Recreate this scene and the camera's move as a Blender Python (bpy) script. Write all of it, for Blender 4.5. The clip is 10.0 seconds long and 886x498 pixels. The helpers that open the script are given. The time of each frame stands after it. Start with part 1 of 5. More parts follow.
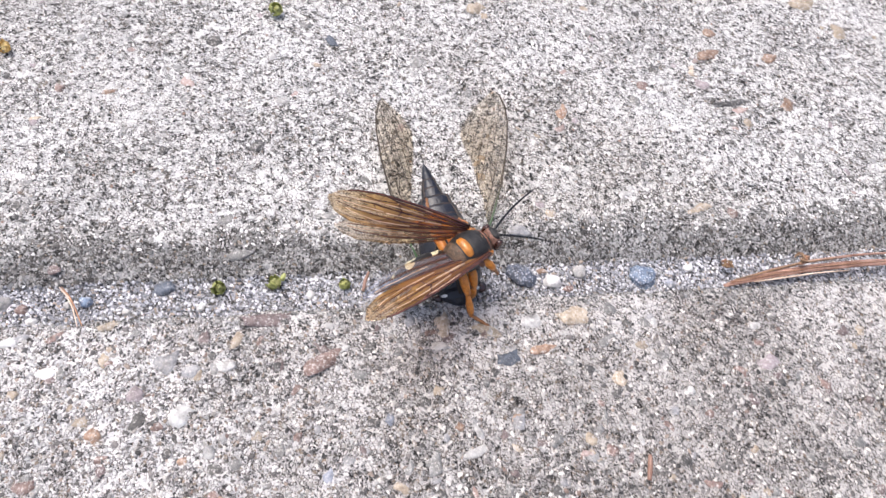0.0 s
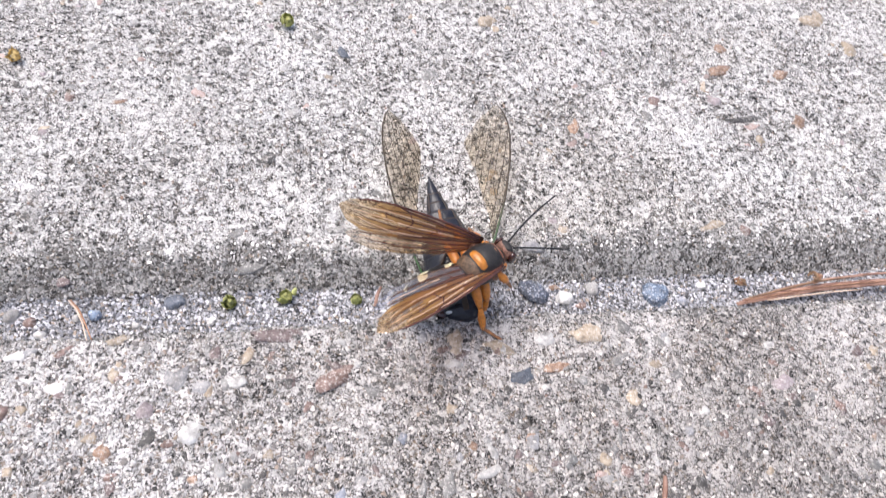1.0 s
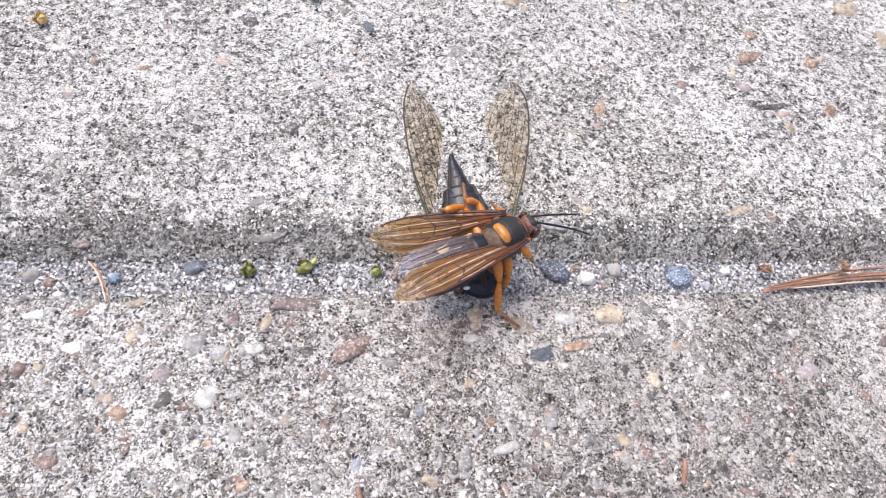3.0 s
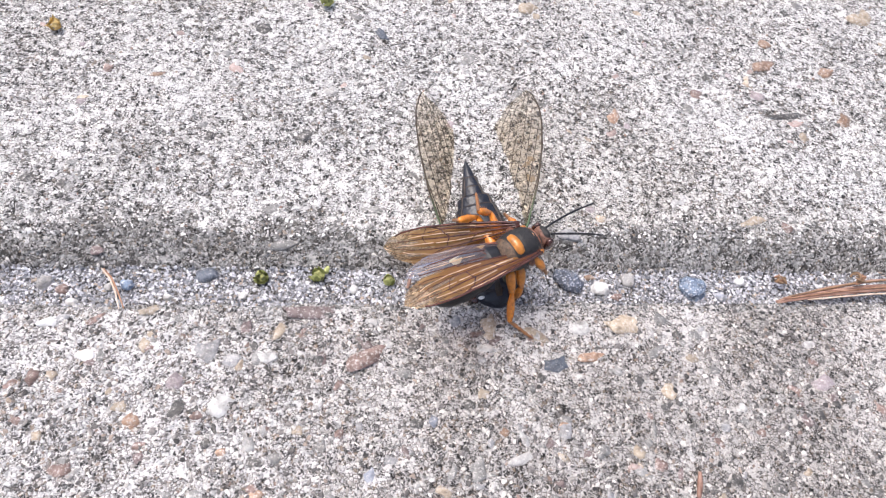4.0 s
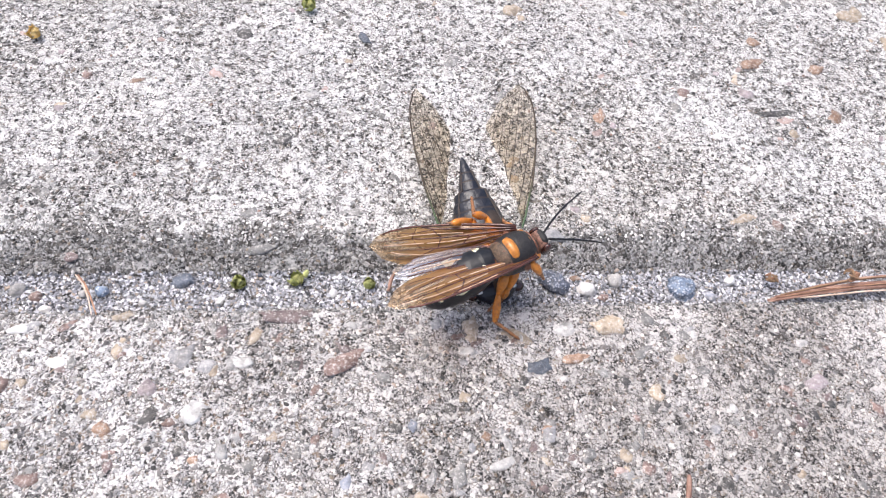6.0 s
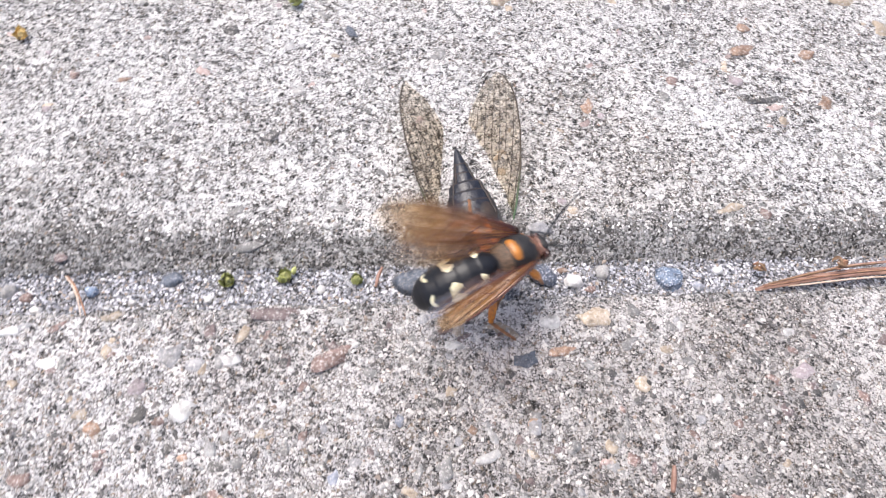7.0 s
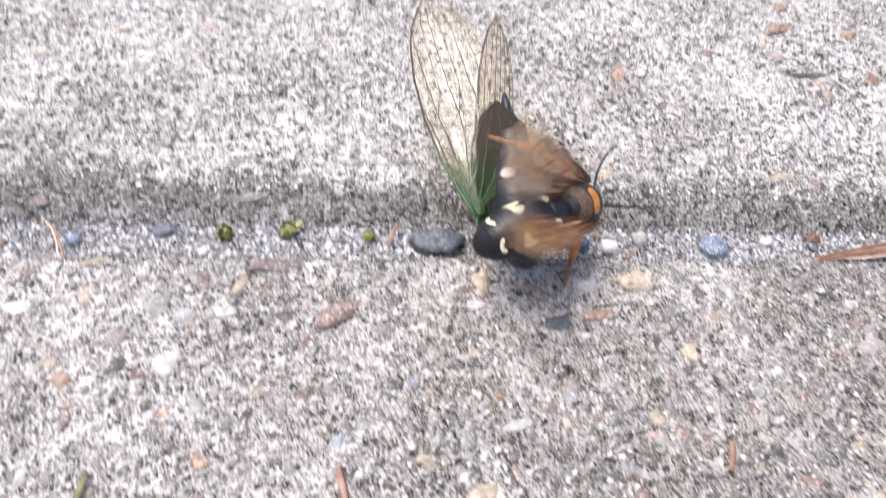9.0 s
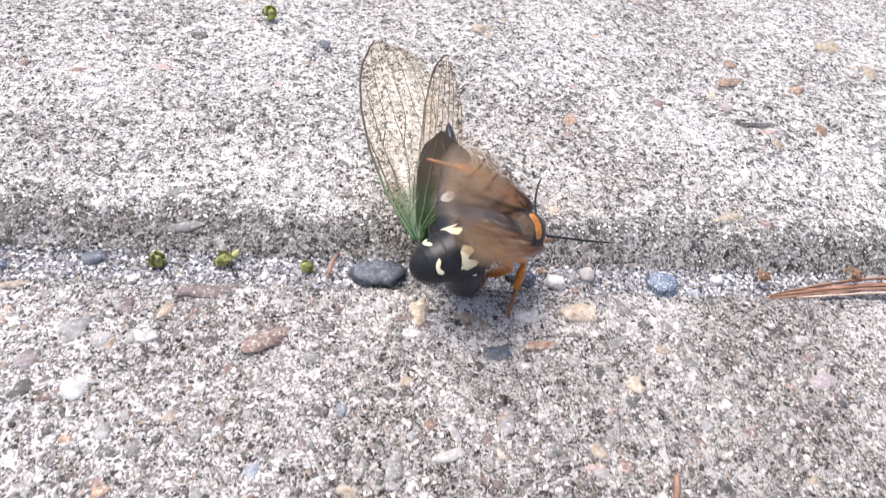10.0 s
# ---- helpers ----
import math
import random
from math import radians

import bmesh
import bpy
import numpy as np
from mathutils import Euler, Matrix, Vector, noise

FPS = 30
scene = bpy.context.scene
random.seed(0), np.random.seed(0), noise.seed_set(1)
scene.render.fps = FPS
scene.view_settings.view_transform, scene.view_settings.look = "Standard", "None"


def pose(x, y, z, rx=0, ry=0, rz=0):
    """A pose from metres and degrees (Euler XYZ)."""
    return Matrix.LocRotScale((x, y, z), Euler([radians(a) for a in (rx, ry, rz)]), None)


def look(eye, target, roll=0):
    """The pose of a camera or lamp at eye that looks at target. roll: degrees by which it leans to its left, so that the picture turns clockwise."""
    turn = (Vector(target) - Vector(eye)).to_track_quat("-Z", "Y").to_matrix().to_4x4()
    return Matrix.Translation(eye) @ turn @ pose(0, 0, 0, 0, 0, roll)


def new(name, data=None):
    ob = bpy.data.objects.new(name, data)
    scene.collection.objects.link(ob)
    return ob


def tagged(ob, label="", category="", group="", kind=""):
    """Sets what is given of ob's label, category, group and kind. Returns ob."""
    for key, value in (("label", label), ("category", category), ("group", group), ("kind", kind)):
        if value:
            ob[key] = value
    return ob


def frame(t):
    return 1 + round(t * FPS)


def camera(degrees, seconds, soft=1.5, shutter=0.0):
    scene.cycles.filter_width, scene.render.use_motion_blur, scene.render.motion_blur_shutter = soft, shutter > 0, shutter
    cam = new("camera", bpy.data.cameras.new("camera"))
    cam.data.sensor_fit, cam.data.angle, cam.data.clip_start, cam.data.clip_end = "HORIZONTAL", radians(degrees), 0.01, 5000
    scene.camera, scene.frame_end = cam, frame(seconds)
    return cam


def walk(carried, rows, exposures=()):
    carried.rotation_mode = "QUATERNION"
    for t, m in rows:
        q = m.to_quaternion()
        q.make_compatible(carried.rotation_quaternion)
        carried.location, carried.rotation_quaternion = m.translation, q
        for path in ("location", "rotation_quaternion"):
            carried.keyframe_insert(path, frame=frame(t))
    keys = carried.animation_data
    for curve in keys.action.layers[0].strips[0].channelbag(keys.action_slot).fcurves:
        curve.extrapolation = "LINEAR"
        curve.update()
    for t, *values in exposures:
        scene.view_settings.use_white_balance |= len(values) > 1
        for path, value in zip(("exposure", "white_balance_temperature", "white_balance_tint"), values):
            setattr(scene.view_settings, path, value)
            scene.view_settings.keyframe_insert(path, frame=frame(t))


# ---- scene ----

cam = camera(63.45, 10.0, soft=1.12, shutter=0.5)
WALK = [  # seconds; metres; degrees
    (0.0, -0.02067, -0.07654, 0.13124, -14.925, -56.945, 10.273),
    (0.2, -0.02099, -0.07705, 0.13090, -15.548, -57.269, 10.709),
    (0.5, -0.02336, -0.07633, 0.12974, -15.232, -57.015, 10.764),
    (0.7, -0.02350, -0.07512, 0.12970, -15.301, -57.273, 11.048),
    (1.0, -0.02393, -0.07382, 0.13100, -15.294, -56.417, 11.175),
    (1.2, -0.02412, -0.07304, 0.13192, -14.576, -55.770, 11.428),
    (1.5, -0.02303, -0.07382, 0.13145, -14.260, -55.573, 11.577),
    (1.7, -0.02499, -0.07420, 0.13075, -14.024, -55.508, 11.770),
    (2.0, -0.02335, -0.07649, 0.12830, -13.941, -56.289, 11.614),
    (2.2, -0.02476, -0.07783, 0.12683, -14.446, -56.639, 12.352),
    (2.5, -0.02610, -0.07678, 0.12712, -14.245, -57.041, 11.691),
    (3.0, -0.02578, -0.07663, 0.12684, -13.690, -56.877, 11.731),
    (3.2, -0.02673, -0.07565, 0.12748, -13.718, -56.980, 11.990),
    (4.3, -0.02790, -0.07525, 0.12547, -12.648, -56.612, 11.194),
    (4.5, -0.02720, -0.07615, 0.12404, -12.398, -57.076, 10.914),
    (4.8, -0.02561, -0.07690, 0.12237, -12.362, -57.501, 10.817),
    (5.0, -0.02520, -0.07595, 0.12258, -12.748, -57.907, 11.183),
    (5.2, -0.02415, -0.07453, 0.12291, -12.628, -57.555, 10.810),
    (6.3, -0.02115, -0.07970, 0.12320, -11.241, -55.224, 9.155),
    (6.5, -0.02039, -0.08276, 0.12511, -10.369, -56.145, 9.109),
    (6.7, -0.02414, -0.08022, 0.12712, -11.435, -57.960, 10.273),
    (7.0, -0.01814, -0.07552, 0.12499, -11.137, -56.691, 8.208),
    (7.1, -0.01808, -0.07466, 0.12522, -11.636, -56.882, 8.194),
    (7.2, -0.01693, -0.07671, 0.12445, -10.166, -55.828, 6.973),
    (7.3, -0.01464, -0.07828, 0.11776, -9.628, -54.863, 7.482),
    (7.4, -0.01282, -0.07778, 0.11220, -11.116, -55.355, 9.209),
    (7.5, -0.01206, -0.08066, 0.10898, -12.539, -55.454, 10.420),
    (7.7, -0.01275, -0.08264, 0.11208, -13.960, -56.579, 12.717),
    (8.0, -0.01247, -0.07844, 0.11379, -13.997, -55.523, 13.540),
    (8.2, -0.01118, -0.08362, 0.10775, -13.488, -55.314, 14.154),
    (8.5, -0.01396, -0.08569, 0.10447, -12.107, -56.106, 12.775),
    (8.7, -0.01644, -0.08750, 0.10077, -11.524, -56.089, 12.060),
    (8.9, -0.01950, -0.08552, 0.09982, -10.229, -53.143, 9.630),
    (9.0, -0.02063, -0.08277, 0.10168, -9.937, -52.238, 8.527),
    (9.2, -0.02094, -0.08544, 0.09441, -7.852, -47.121, 6.134),
    (9.5, -0.01687, -0.08776, 0.09191, -8.664, -46.191, 5.517),
    (9.7, -0.01219, -0.09086, 0.09193, -9.469, -45.701, 7.667),
    (10.0, -0.01135, -0.08887, 0.09318, -9.672, -45.140, 8.866),
]
walk(cam, [(t, pose(x, y, z, 90 + p, 0, a) @ pose(0, 0, 0, 0, 0, r)) for t, x, y, z, a, p, r in WALK], exposures=[(0.0, 0.74, 6400, 10.9), (6.5, 0.81, 6400, 10.9), (8.0, 0.86, 6420, 10.9), (10.0, 0.89, 6440, 10.9)])

# ---- light ----
MM = 0.001
world = bpy.data.worlds.new("overcast_sky")
scene.world = world
world.use_nodes = True
SUN_EL, SUN_AZ = radians(70), radians(-60)      # high, from beyond the joint's end
_sky = world.node_tree.nodes.new("ShaderNodeTexSky")
_sky.sky_type, _sky.sun_disc, _sky.sun_elevation, _sky.sun_rotation = "NISHITA", False, SUN_EL, SUN_AZ
_sky.dust_density, _sky.air_density = 5.0, 0.75
_bg = world.node_tree.nodes["Background"]
_bg.inputs[1].default_value = 0.14
world.node_tree.links.new(_sky.outputs[0], _bg.inputs[0])
sun = new("sun", bpy.data.lights.new("sun", "SUN"))
sun.data.energy, sun.data.angle, sun.data.color = 1.3, radians(36), (1.0, 0.96, 0.92)
_d = Vector((math.sin(SUN_AZ) * math.cos(SUN_EL), math.cos(SUN_AZ) * math.cos(SUN_EL), math.sin(SUN_EL)))
sun.matrix_world = look(_d * 5, (0, 0, 0))


# ---- materials ----
def material(name):
    m = bpy.data.materials.new(name)
    m.use_nodes = True
    n = m.node_tree.nodes
    return m, n, m.node_tree.links, n["Principled BSDF"]


def ramp(n, stops, mode="LINEAR"):
    r = n.new("ShaderNodeValToRGB")
    r.color_ramp.interpolation = mode
    e = r.color_ramp.elements
    while len(e) < len(stops):
        e.new(0.5)
    for k, (p, c) in enumerate(stops):
        e[k].position, e[k].color = p, (*c, 1) if len(c) == 3 else c
    return r


def noise_tex(n, l, scale, detail=3.0, rough=0.6, coord=None):
    t = n.new("ShaderNodeTexNoise")
    t.inputs["Scale"].default_value, t.inputs["Detail"].default_value, t.inputs["Roughness"].default_value = scale, detail, rough
    if coord:
        l.new(coord, t.inputs["Vector"])
    return t


def mixer(n, l, a, b, fac, blend="MIX"):
    x = n.new("ShaderNodeMix")
    x.data_type, x.blend_type = "RGBA", blend
    for sock, v in ((x.inputs[6], a), (x.inputs[7], b), (x.inputs[0], fac)):
        if hasattr(v, "node"):
            l.new(v, sock)
        else:
            sock.default_value = (*v, 1) if isinstance(v, tuple) else v
    return x.outputs[2]


def math_node(n, l, op, a, b=0.0):
    x = n.new("ShaderNodeMath")
    x.operation = op
    for sock, v in ((x.inputs[0], a), (x.inputs[1], b)):
        if hasattr(v, "node"):
            l.new(v, sock)
        else:
            sock.default_value = v
    return x.outputs[0]


def bump(n, l, bsdf, height, distance, strength=1.0):
    b = n.new("ShaderNodeBump")
    b.inputs["Distance"].default_value, b.inputs["Strength"].default_value = distance, strength
    l.new(height, b.inputs["Height"])
    l.new(b.outputs[0], bsdf.inputs["Normal"])


def concrete(name, lime, paste, dirt, warm, speck=0.38, dark_spots=()):
    """Weathered concrete: pale lime paste worn away between sand grains, with stains."""
    m, n, l, p = material(name)
    co = n.new("ShaderNodeTexCoord").outputs["Object"]
    wob = noise_tex(n, l, 1900, 2, 0.5, co)
    v1 = n.new("ShaderNodeTexVoronoi")
    v1.inputs["Scale"].default_value = 1250
    l.new(mixer(n, l, co, wob.outputs["Color"], 0.0003, "ADD"), v1.inputs["Vector"])
    sep = n.new("ShaderNodeSeparateColor")
    l.new(v1.outputs["Color"], sep.inputs[0])
    sand = ramp(n, [(0.0, (0.03, 0.029, 0.028)), (0.25, (0.09, 0.085, 0.08)), (0.5, (0.19, 0.175, 0.16)), (0.68, warm), (0.84, (0.32, 0.32, 0.32)), (1.0, (0.55, 0.54, 0.52))])
    l.new(sep.outputs[0], sand.inputs[0])
    fine = noise_tex(n, l, 2300, 4, 0.75, co)
    mid = noise_tex(n, l, 540, 4, 0.7, co)
    big = noise_tex(n, l, 34, 4, 0.62, co)
    wide = noise_tex(n, l, 11, 3, 0.6, co)
    amount = math_node(n, l, "ADD", math_node(n, l, "MULTIPLY", mid.outputs[0], 1 - speck), math_node(n, l, "MULTIPLY", fine.outputs[0], speck))
    amount = math_node(n, l, "ADD", amount, math_node(n, l, "MULTIPLY", math_node(n, l, "SUBTRACT", big.outputs[0], 0.5), 0.2))
    patchy = noise_tex(n, l, 120, 3, 0.6, co)
    amount = math_node(n, l, "ADD", amount, math_node(n, l, "MULTIPLY", math_node(n, l, "SUBTRACT", patchy.outputs[0], 0.5), 0.14))
    worn = ramp(n, [(lime - 0.032, (0, 0, 0)), (lime + 0.032, (1, 1, 1))])
    l.new(amount, worn.inputs[0])
    # the paste stands as thin winding ridges between the washed-out grains
    fold = noise_tex(n, l, 620, 1.5, 0.5, co)
    vein = math_node(n, l, "ABSOLUTE", math_node(n, l, "SUBTRACT", fold.outputs[0], 0.5))
    crest = ramp(n, [(0.012, (1, 1, 1)), (0.04, (0, 0, 0))])
    l.new(vein, crest.inputs[0])
    worn_at = math_node(n, l, "MAXIMUM", worn.outputs[0], math_node(n, l, "MULTIPLY", crest.outputs[0], 0.92))
    tone = ramp(n, [(0.3, tuple(c * 0.8 for c in paste)), (0.65, paste)])
    l.new(fine.outputs[0], tone.inputs[0])
    base = mixer(n, l, sand.outputs[0], tone.outputs[0], worn_at)
    stain = ramp(n, [(0.4, (0, 0, 0)), (0.66, (1, 1, 1))])
    l.new(wide.outputs[0], stain.inputs[0])
    base = mixer(n, l, base, (0.62, 0.6, 0.58), math_node(n, l, "MULTIPLY", stain.outputs[0], dirt), "MULTIPLY")
    for dark_spot in dark_spots:
        # a broad patch multiplied darker, fading outwards with an uneven edge
        away = n.new("ShaderNodeVectorMath")
        away.operation = "DISTANCE"
        l.new(co, away.inputs[0])
        away.inputs[1].default_value = (dark_spot[0], dark_spot[1], 0)
        spread = math_node(n, l, "ADD", math_node(n, l, "DIVIDE", away.outputs["Value"], dark_spot[2]), math_node(n, l, "MULTIPLY", math_node(n, l, "SUBTRACT", big.outputs[0], 0.5), 1.6))
        spot_fade = ramp(n, [(0.15, (1, 1, 1)), (1.15, (0, 0, 0))])
        l.new(spread, spot_fade.inputs[0])
        base = mixer(n, l, base, dark_spot[3], spot_fade.outputs[0], "MULTIPLY")
    # pits: their shade is multiplied into the colour
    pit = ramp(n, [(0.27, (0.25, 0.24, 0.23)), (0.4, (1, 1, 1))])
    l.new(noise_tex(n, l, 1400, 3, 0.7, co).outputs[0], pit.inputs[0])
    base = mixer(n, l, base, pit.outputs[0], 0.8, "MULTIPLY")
    # gaps between grains: dirt and shade darkened into the colour, in patches
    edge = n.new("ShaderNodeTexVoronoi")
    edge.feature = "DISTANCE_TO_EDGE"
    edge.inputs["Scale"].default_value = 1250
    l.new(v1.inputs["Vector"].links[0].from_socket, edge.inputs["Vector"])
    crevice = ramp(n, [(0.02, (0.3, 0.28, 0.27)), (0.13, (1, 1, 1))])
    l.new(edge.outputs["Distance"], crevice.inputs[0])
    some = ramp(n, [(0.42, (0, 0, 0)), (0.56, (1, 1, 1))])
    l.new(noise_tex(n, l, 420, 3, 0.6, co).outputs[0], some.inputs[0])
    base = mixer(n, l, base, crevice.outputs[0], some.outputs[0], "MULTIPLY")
    l.new(base, p.inputs["Base Color"])
    p.inputs["Roughness"].default_value = 0.9
    p.inputs["Specular IOR Level"].default_value = 0.3
    h = math_node(n, l, "ADD", math_node(n, l, "MULTIPLY", worn_at, 0.5), math_node(n, l, "SUBTRACT", fine.outputs[0], v1.outputs["Distance"]))
    bump(n, l, p, h, 0.00045, 0.9)
    return m


def grains(name, stops, rough=0.75):
    """Sand and grit, each grain with a tone of its own."""
    m, n, l, p = material(name)
    geo = n.new("ShaderNodeNewGeometry")
    r = ramp(n, stops, "CONSTANT")
    l.new(geo.outputs["Random Per Island"], r.inputs[0])
    co = n.new("ShaderNodeTexCoord").outputs["Object"]
    t = noise_tex(n, l, 1800, 4, 0.7, co)
    tone = ramp(n, [(0.3, (0.55, 0.54, 0.53)), (0.6, (1.05, 1.05, 1.05))])
    l.new(t.outputs[0], tone.inputs[0])
    l.new(mixer(n, l, r.outputs[0], tone.outputs[0], 0.85, "MULTIPLY"), p.inputs["Base Color"])
    p.inputs["Roughness"].default_value, p.inputs["Specular IOR Level"].default_value = rough, 0.12
    bump(n, l, p, t.outputs[0], 0.0003, 0.7)
    return m


def stone(name, a, b, scale=700.0, rough=0.55, fleck=None, dust=0.8):
    """A pebble: two mineral tones, each pebble shifted a little."""
    m, n, l, p = material(name)
    co = n.new("ShaderNodeNewGeometry").outputs["Position"]
    info = n.new("ShaderNodeObjectInfo")
    off = n.new("ShaderNodeVectorMath")
    off.operation = "ADD"
    l.new(co, off.inputs[0])
    l.new(info.outputs["Random"], off.inputs[1])
    t = noise_tex(n, l, scale, 5, 0.7, off.outputs[0])
    r = ramp(n, [(0.35, a), (0.62, b)])
    l.new(t.outputs[0], r.inputs[0])
    c = r.outputs[0]
    if fleck:
        v = n.new("ShaderNodeTexVoronoi")
        v.inputs["Scale"].default_value = 1700
        l.new(off.outputs[0], v.inputs["Vector"])
        f = ramp(n, [(0.26, (1, 1, 1)), (0.4, (0, 0, 0))])
        l.new(v.outputs["Distance"], f.inputs[0])
        c = mixer(n, l, c, fleck, f.outputs[0])
    film = ramp(n, [(0.52, (0, 0, 0)), (0.64, (1, 1, 1))])
    l.new(noise_tex(n, l, 1500, 4, 0.75, off.outputs[0]).outputs[0], film.inputs[0])
    c = mixer(n, l, c, (0.62, 0.59, 0.55), math_node(n, l, "MULTIPLY", film.outputs[0], dust))
    dim = ramp(n, [(0.32, (0.5, 0.48, 0.46)), (0.5, (1, 1, 1))])
    l.new(noise_tex(n, l, 520, 3, 0.6, off.outputs[0]).outputs[0], dim.inputs[0])
    c = mixer(n, l, c, dim.outputs[0], 0.7, "MULTIPLY")
    hsv = n.new("ShaderNodeHueSaturation")
    hsv.inputs["Saturation"].default_value = 0.88
    l.new(math_node(n, l, "ADD", math_node(n, l, "MULTIPLY", info.outputs["Random"], 0.4), 0.8), hsv.inputs["Value"])
    l.new(c, hsv.inputs["Color"])
    l.new(hsv.outputs[0], p.inputs["Base Color"])
    p.inputs["Roughness"].default_value = rough
    bump(n, l, p, t.outputs[0], 0.0004, 0.6)
    return m


STONES = {
    "redbrown": stone("redbrown_stone", (0.13, 0.075, 0.06), (0.29, 0.19, 0.16)),
    "plum": stone("plum_stone", (0.11, 0.075, 0.075), (0.22, 0.16, 0.15)),
    "white": stone("white_stone", (0.5, 0.49, 0.47), (0.76, 0.75, 0.73)),
    "pale": stone("pale_stone", (0.3, 0.29, 0.28), (0.5, 0.49, 0.47)),
    "tan": stone("tan_stone", (0.27, 0.2, 0.13), (0.5, 0.41, 0.3)),
    "orange": stone("orange_stone", (0.2, 0.105, 0.06), (0.4, 0.25, 0.155), rough=0.4),
    "quartz": stone("quartz_stone", (0.22, 0.22, 0.23), (0.4, 0.39, 0.39), rough=0.4),
    "slate": stone("slate_stone", (0.045, 0.058, 0.08), (0.13, 0.15, 0.19), dust=0.3),
    "grey": stone("grey_stone", (0.14, 0.14, 0.13), (0.28, 0.27, 0.26)),
    "dark": stone("dark_stone", (0.04, 0.04, 0.04), (0.13, 0.12, 0.11)),
    "mauve": stone("mauve_stone", (0.25, 0.2, 0.21), (0.42, 0.35, 0.36)),
    "pink": stone("pink_stone", (0.33, 0.22, 0.19), (0.5, 0.38, 0.34)),
    "bluegrey": stone("bluegrey_stone", (0.2, 0.22, 0.27), (0.38, 0.4, 0.46)),
    "blue": stone("blue_granite", (0.06, 0.1, 0.18), (0.22, 0.31, 0.44), fleck=(0.6, 0.68, 0.8), dust=0.5),
    "speckled": stone("speckled_stone", (0.03, 0.04, 0.06), (0.11, 0.13, 0.18), fleck=(0.35, 0.38, 0.45), dust=0.35),
}
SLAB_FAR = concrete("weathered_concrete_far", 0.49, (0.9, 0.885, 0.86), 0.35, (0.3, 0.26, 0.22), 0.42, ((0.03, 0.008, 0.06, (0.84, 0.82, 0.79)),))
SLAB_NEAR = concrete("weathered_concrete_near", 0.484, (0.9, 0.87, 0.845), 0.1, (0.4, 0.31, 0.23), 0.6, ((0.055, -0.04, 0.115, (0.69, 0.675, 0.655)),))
# dirty concrete, darkened further for the shade along the joint's edges
SHADED_DIRT = concrete("shaded_dirty_concrete", 0.56, (0.6, 0.585, 0.565), 0.4, (0.24, 0.225, 0.21))
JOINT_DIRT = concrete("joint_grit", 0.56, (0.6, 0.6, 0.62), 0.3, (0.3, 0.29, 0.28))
SAND_FAR = grains("sand_grains_far", [(0.0, (0.92, 0.905, 0.88)), (0.36, (0.58, 0.56, 0.55)), (0.54, (0.27, 0.265, 0.26)), (0.66, (0.13, 0.125, 0.12)), (0.85, (0.055, 0.055, 0.055)), (0.95, (0.38, 0.32, 0.27)), (0.985, (0.36, 0.25, 0.2))])
SAND_NEAR = grains("sand_grains_near", [(0.0, (0.8, 0.77, 0.72)), (0.12, (0.6, 0.57, 0.53)), (0.24, (0.4, 0.375, 0.35)), (0.4, (0.27, 0.25, 0.24)), (0.6, (0.165, 0.155, 0.15)), (0.82, (0.08, 0.076, 0.075)), (0.92, (0.4, 0.33, 0.28)), (0.97, (0.28, 0.21, 0.18))])
# grains for the same edges, their tones lowered for dirt and shade
SHOULDER_SAND = grains("shoulder_grains", [(0.0, (0.62, 0.6, 0.575)), (0.15, (0.4, 0.39, 0.375)), (0.38, (0.25, 0.25, 0.24)), (0.7, (0.14, 0.135, 0.13)), (0.88, (0.07, 0.068, 0.065)), (0.96, (0.33, 0.27, 0.21))])
GRIT = grains("joint_gravel", [(0.0, (0.8, 0.8, 0.83)), (0.22, (0.54, 0.55, 0.59)), (0.4, (0.33, 0.335, 0.365)), (0.66, (0.18, 0.185, 0.205)), (0.84, (0.08, 0.08, 0.088)), (0.93, (0.44, 0.37, 0.31))])


# ---- building blocks ----
def part(name, bm, mat, parent=None, label="", smooth=True):
    """Links a bmesh as one mesh object, under a thing or a part."""
    me = bpy.data.meshes.new(name)
    bmesh.ops.recalc_face_normals(bm, faces=bm.faces)
    bm.to_mesh(me)
    bm.free()
    for f in me.polygons:
        f.use_smooth = smooth
    me.materials.append(mat)
    ob = new(name, me)
    if parent:
        ob.parent = parent
    return tagged(ob, label)


def tube(bm, pts, radii, seg=8, up=(0, 0, 1)):
    """A closed tube through points; a radius is a number or (across, along up)."""
    pts = [Vector(p) for p in pts]
    rings = []
    for i, p in enumerate(pts):
        d = (pts[min(i + 1, len(pts) - 1)] - pts[max(i - 1, 0)]).normalized()
        side = Vector(up).cross(d)
        side = side.normalized() if side.length > 1e-9 else Vector((0, 1, 0))
        top = d.cross(side)
        r = radii[i] if isinstance(radii[i], tuple) else (radii[i], radii[i])
        rings.append([bm.verts.new(p + side * (r[0] * math.cos(a)) + top * (r[1] * math.sin(a))) for a in (2 * math.pi * k / seg for k in range(seg))])
    for a, b in zip(rings, rings[1:]):
        for k in range(seg):
            bm.faces.new((a[k], a[(k + 1) % seg], b[(k + 1) % seg], b[k]))
    bm.faces.new(rings[0][::-1])
    bm.faces.new(rings[-1])


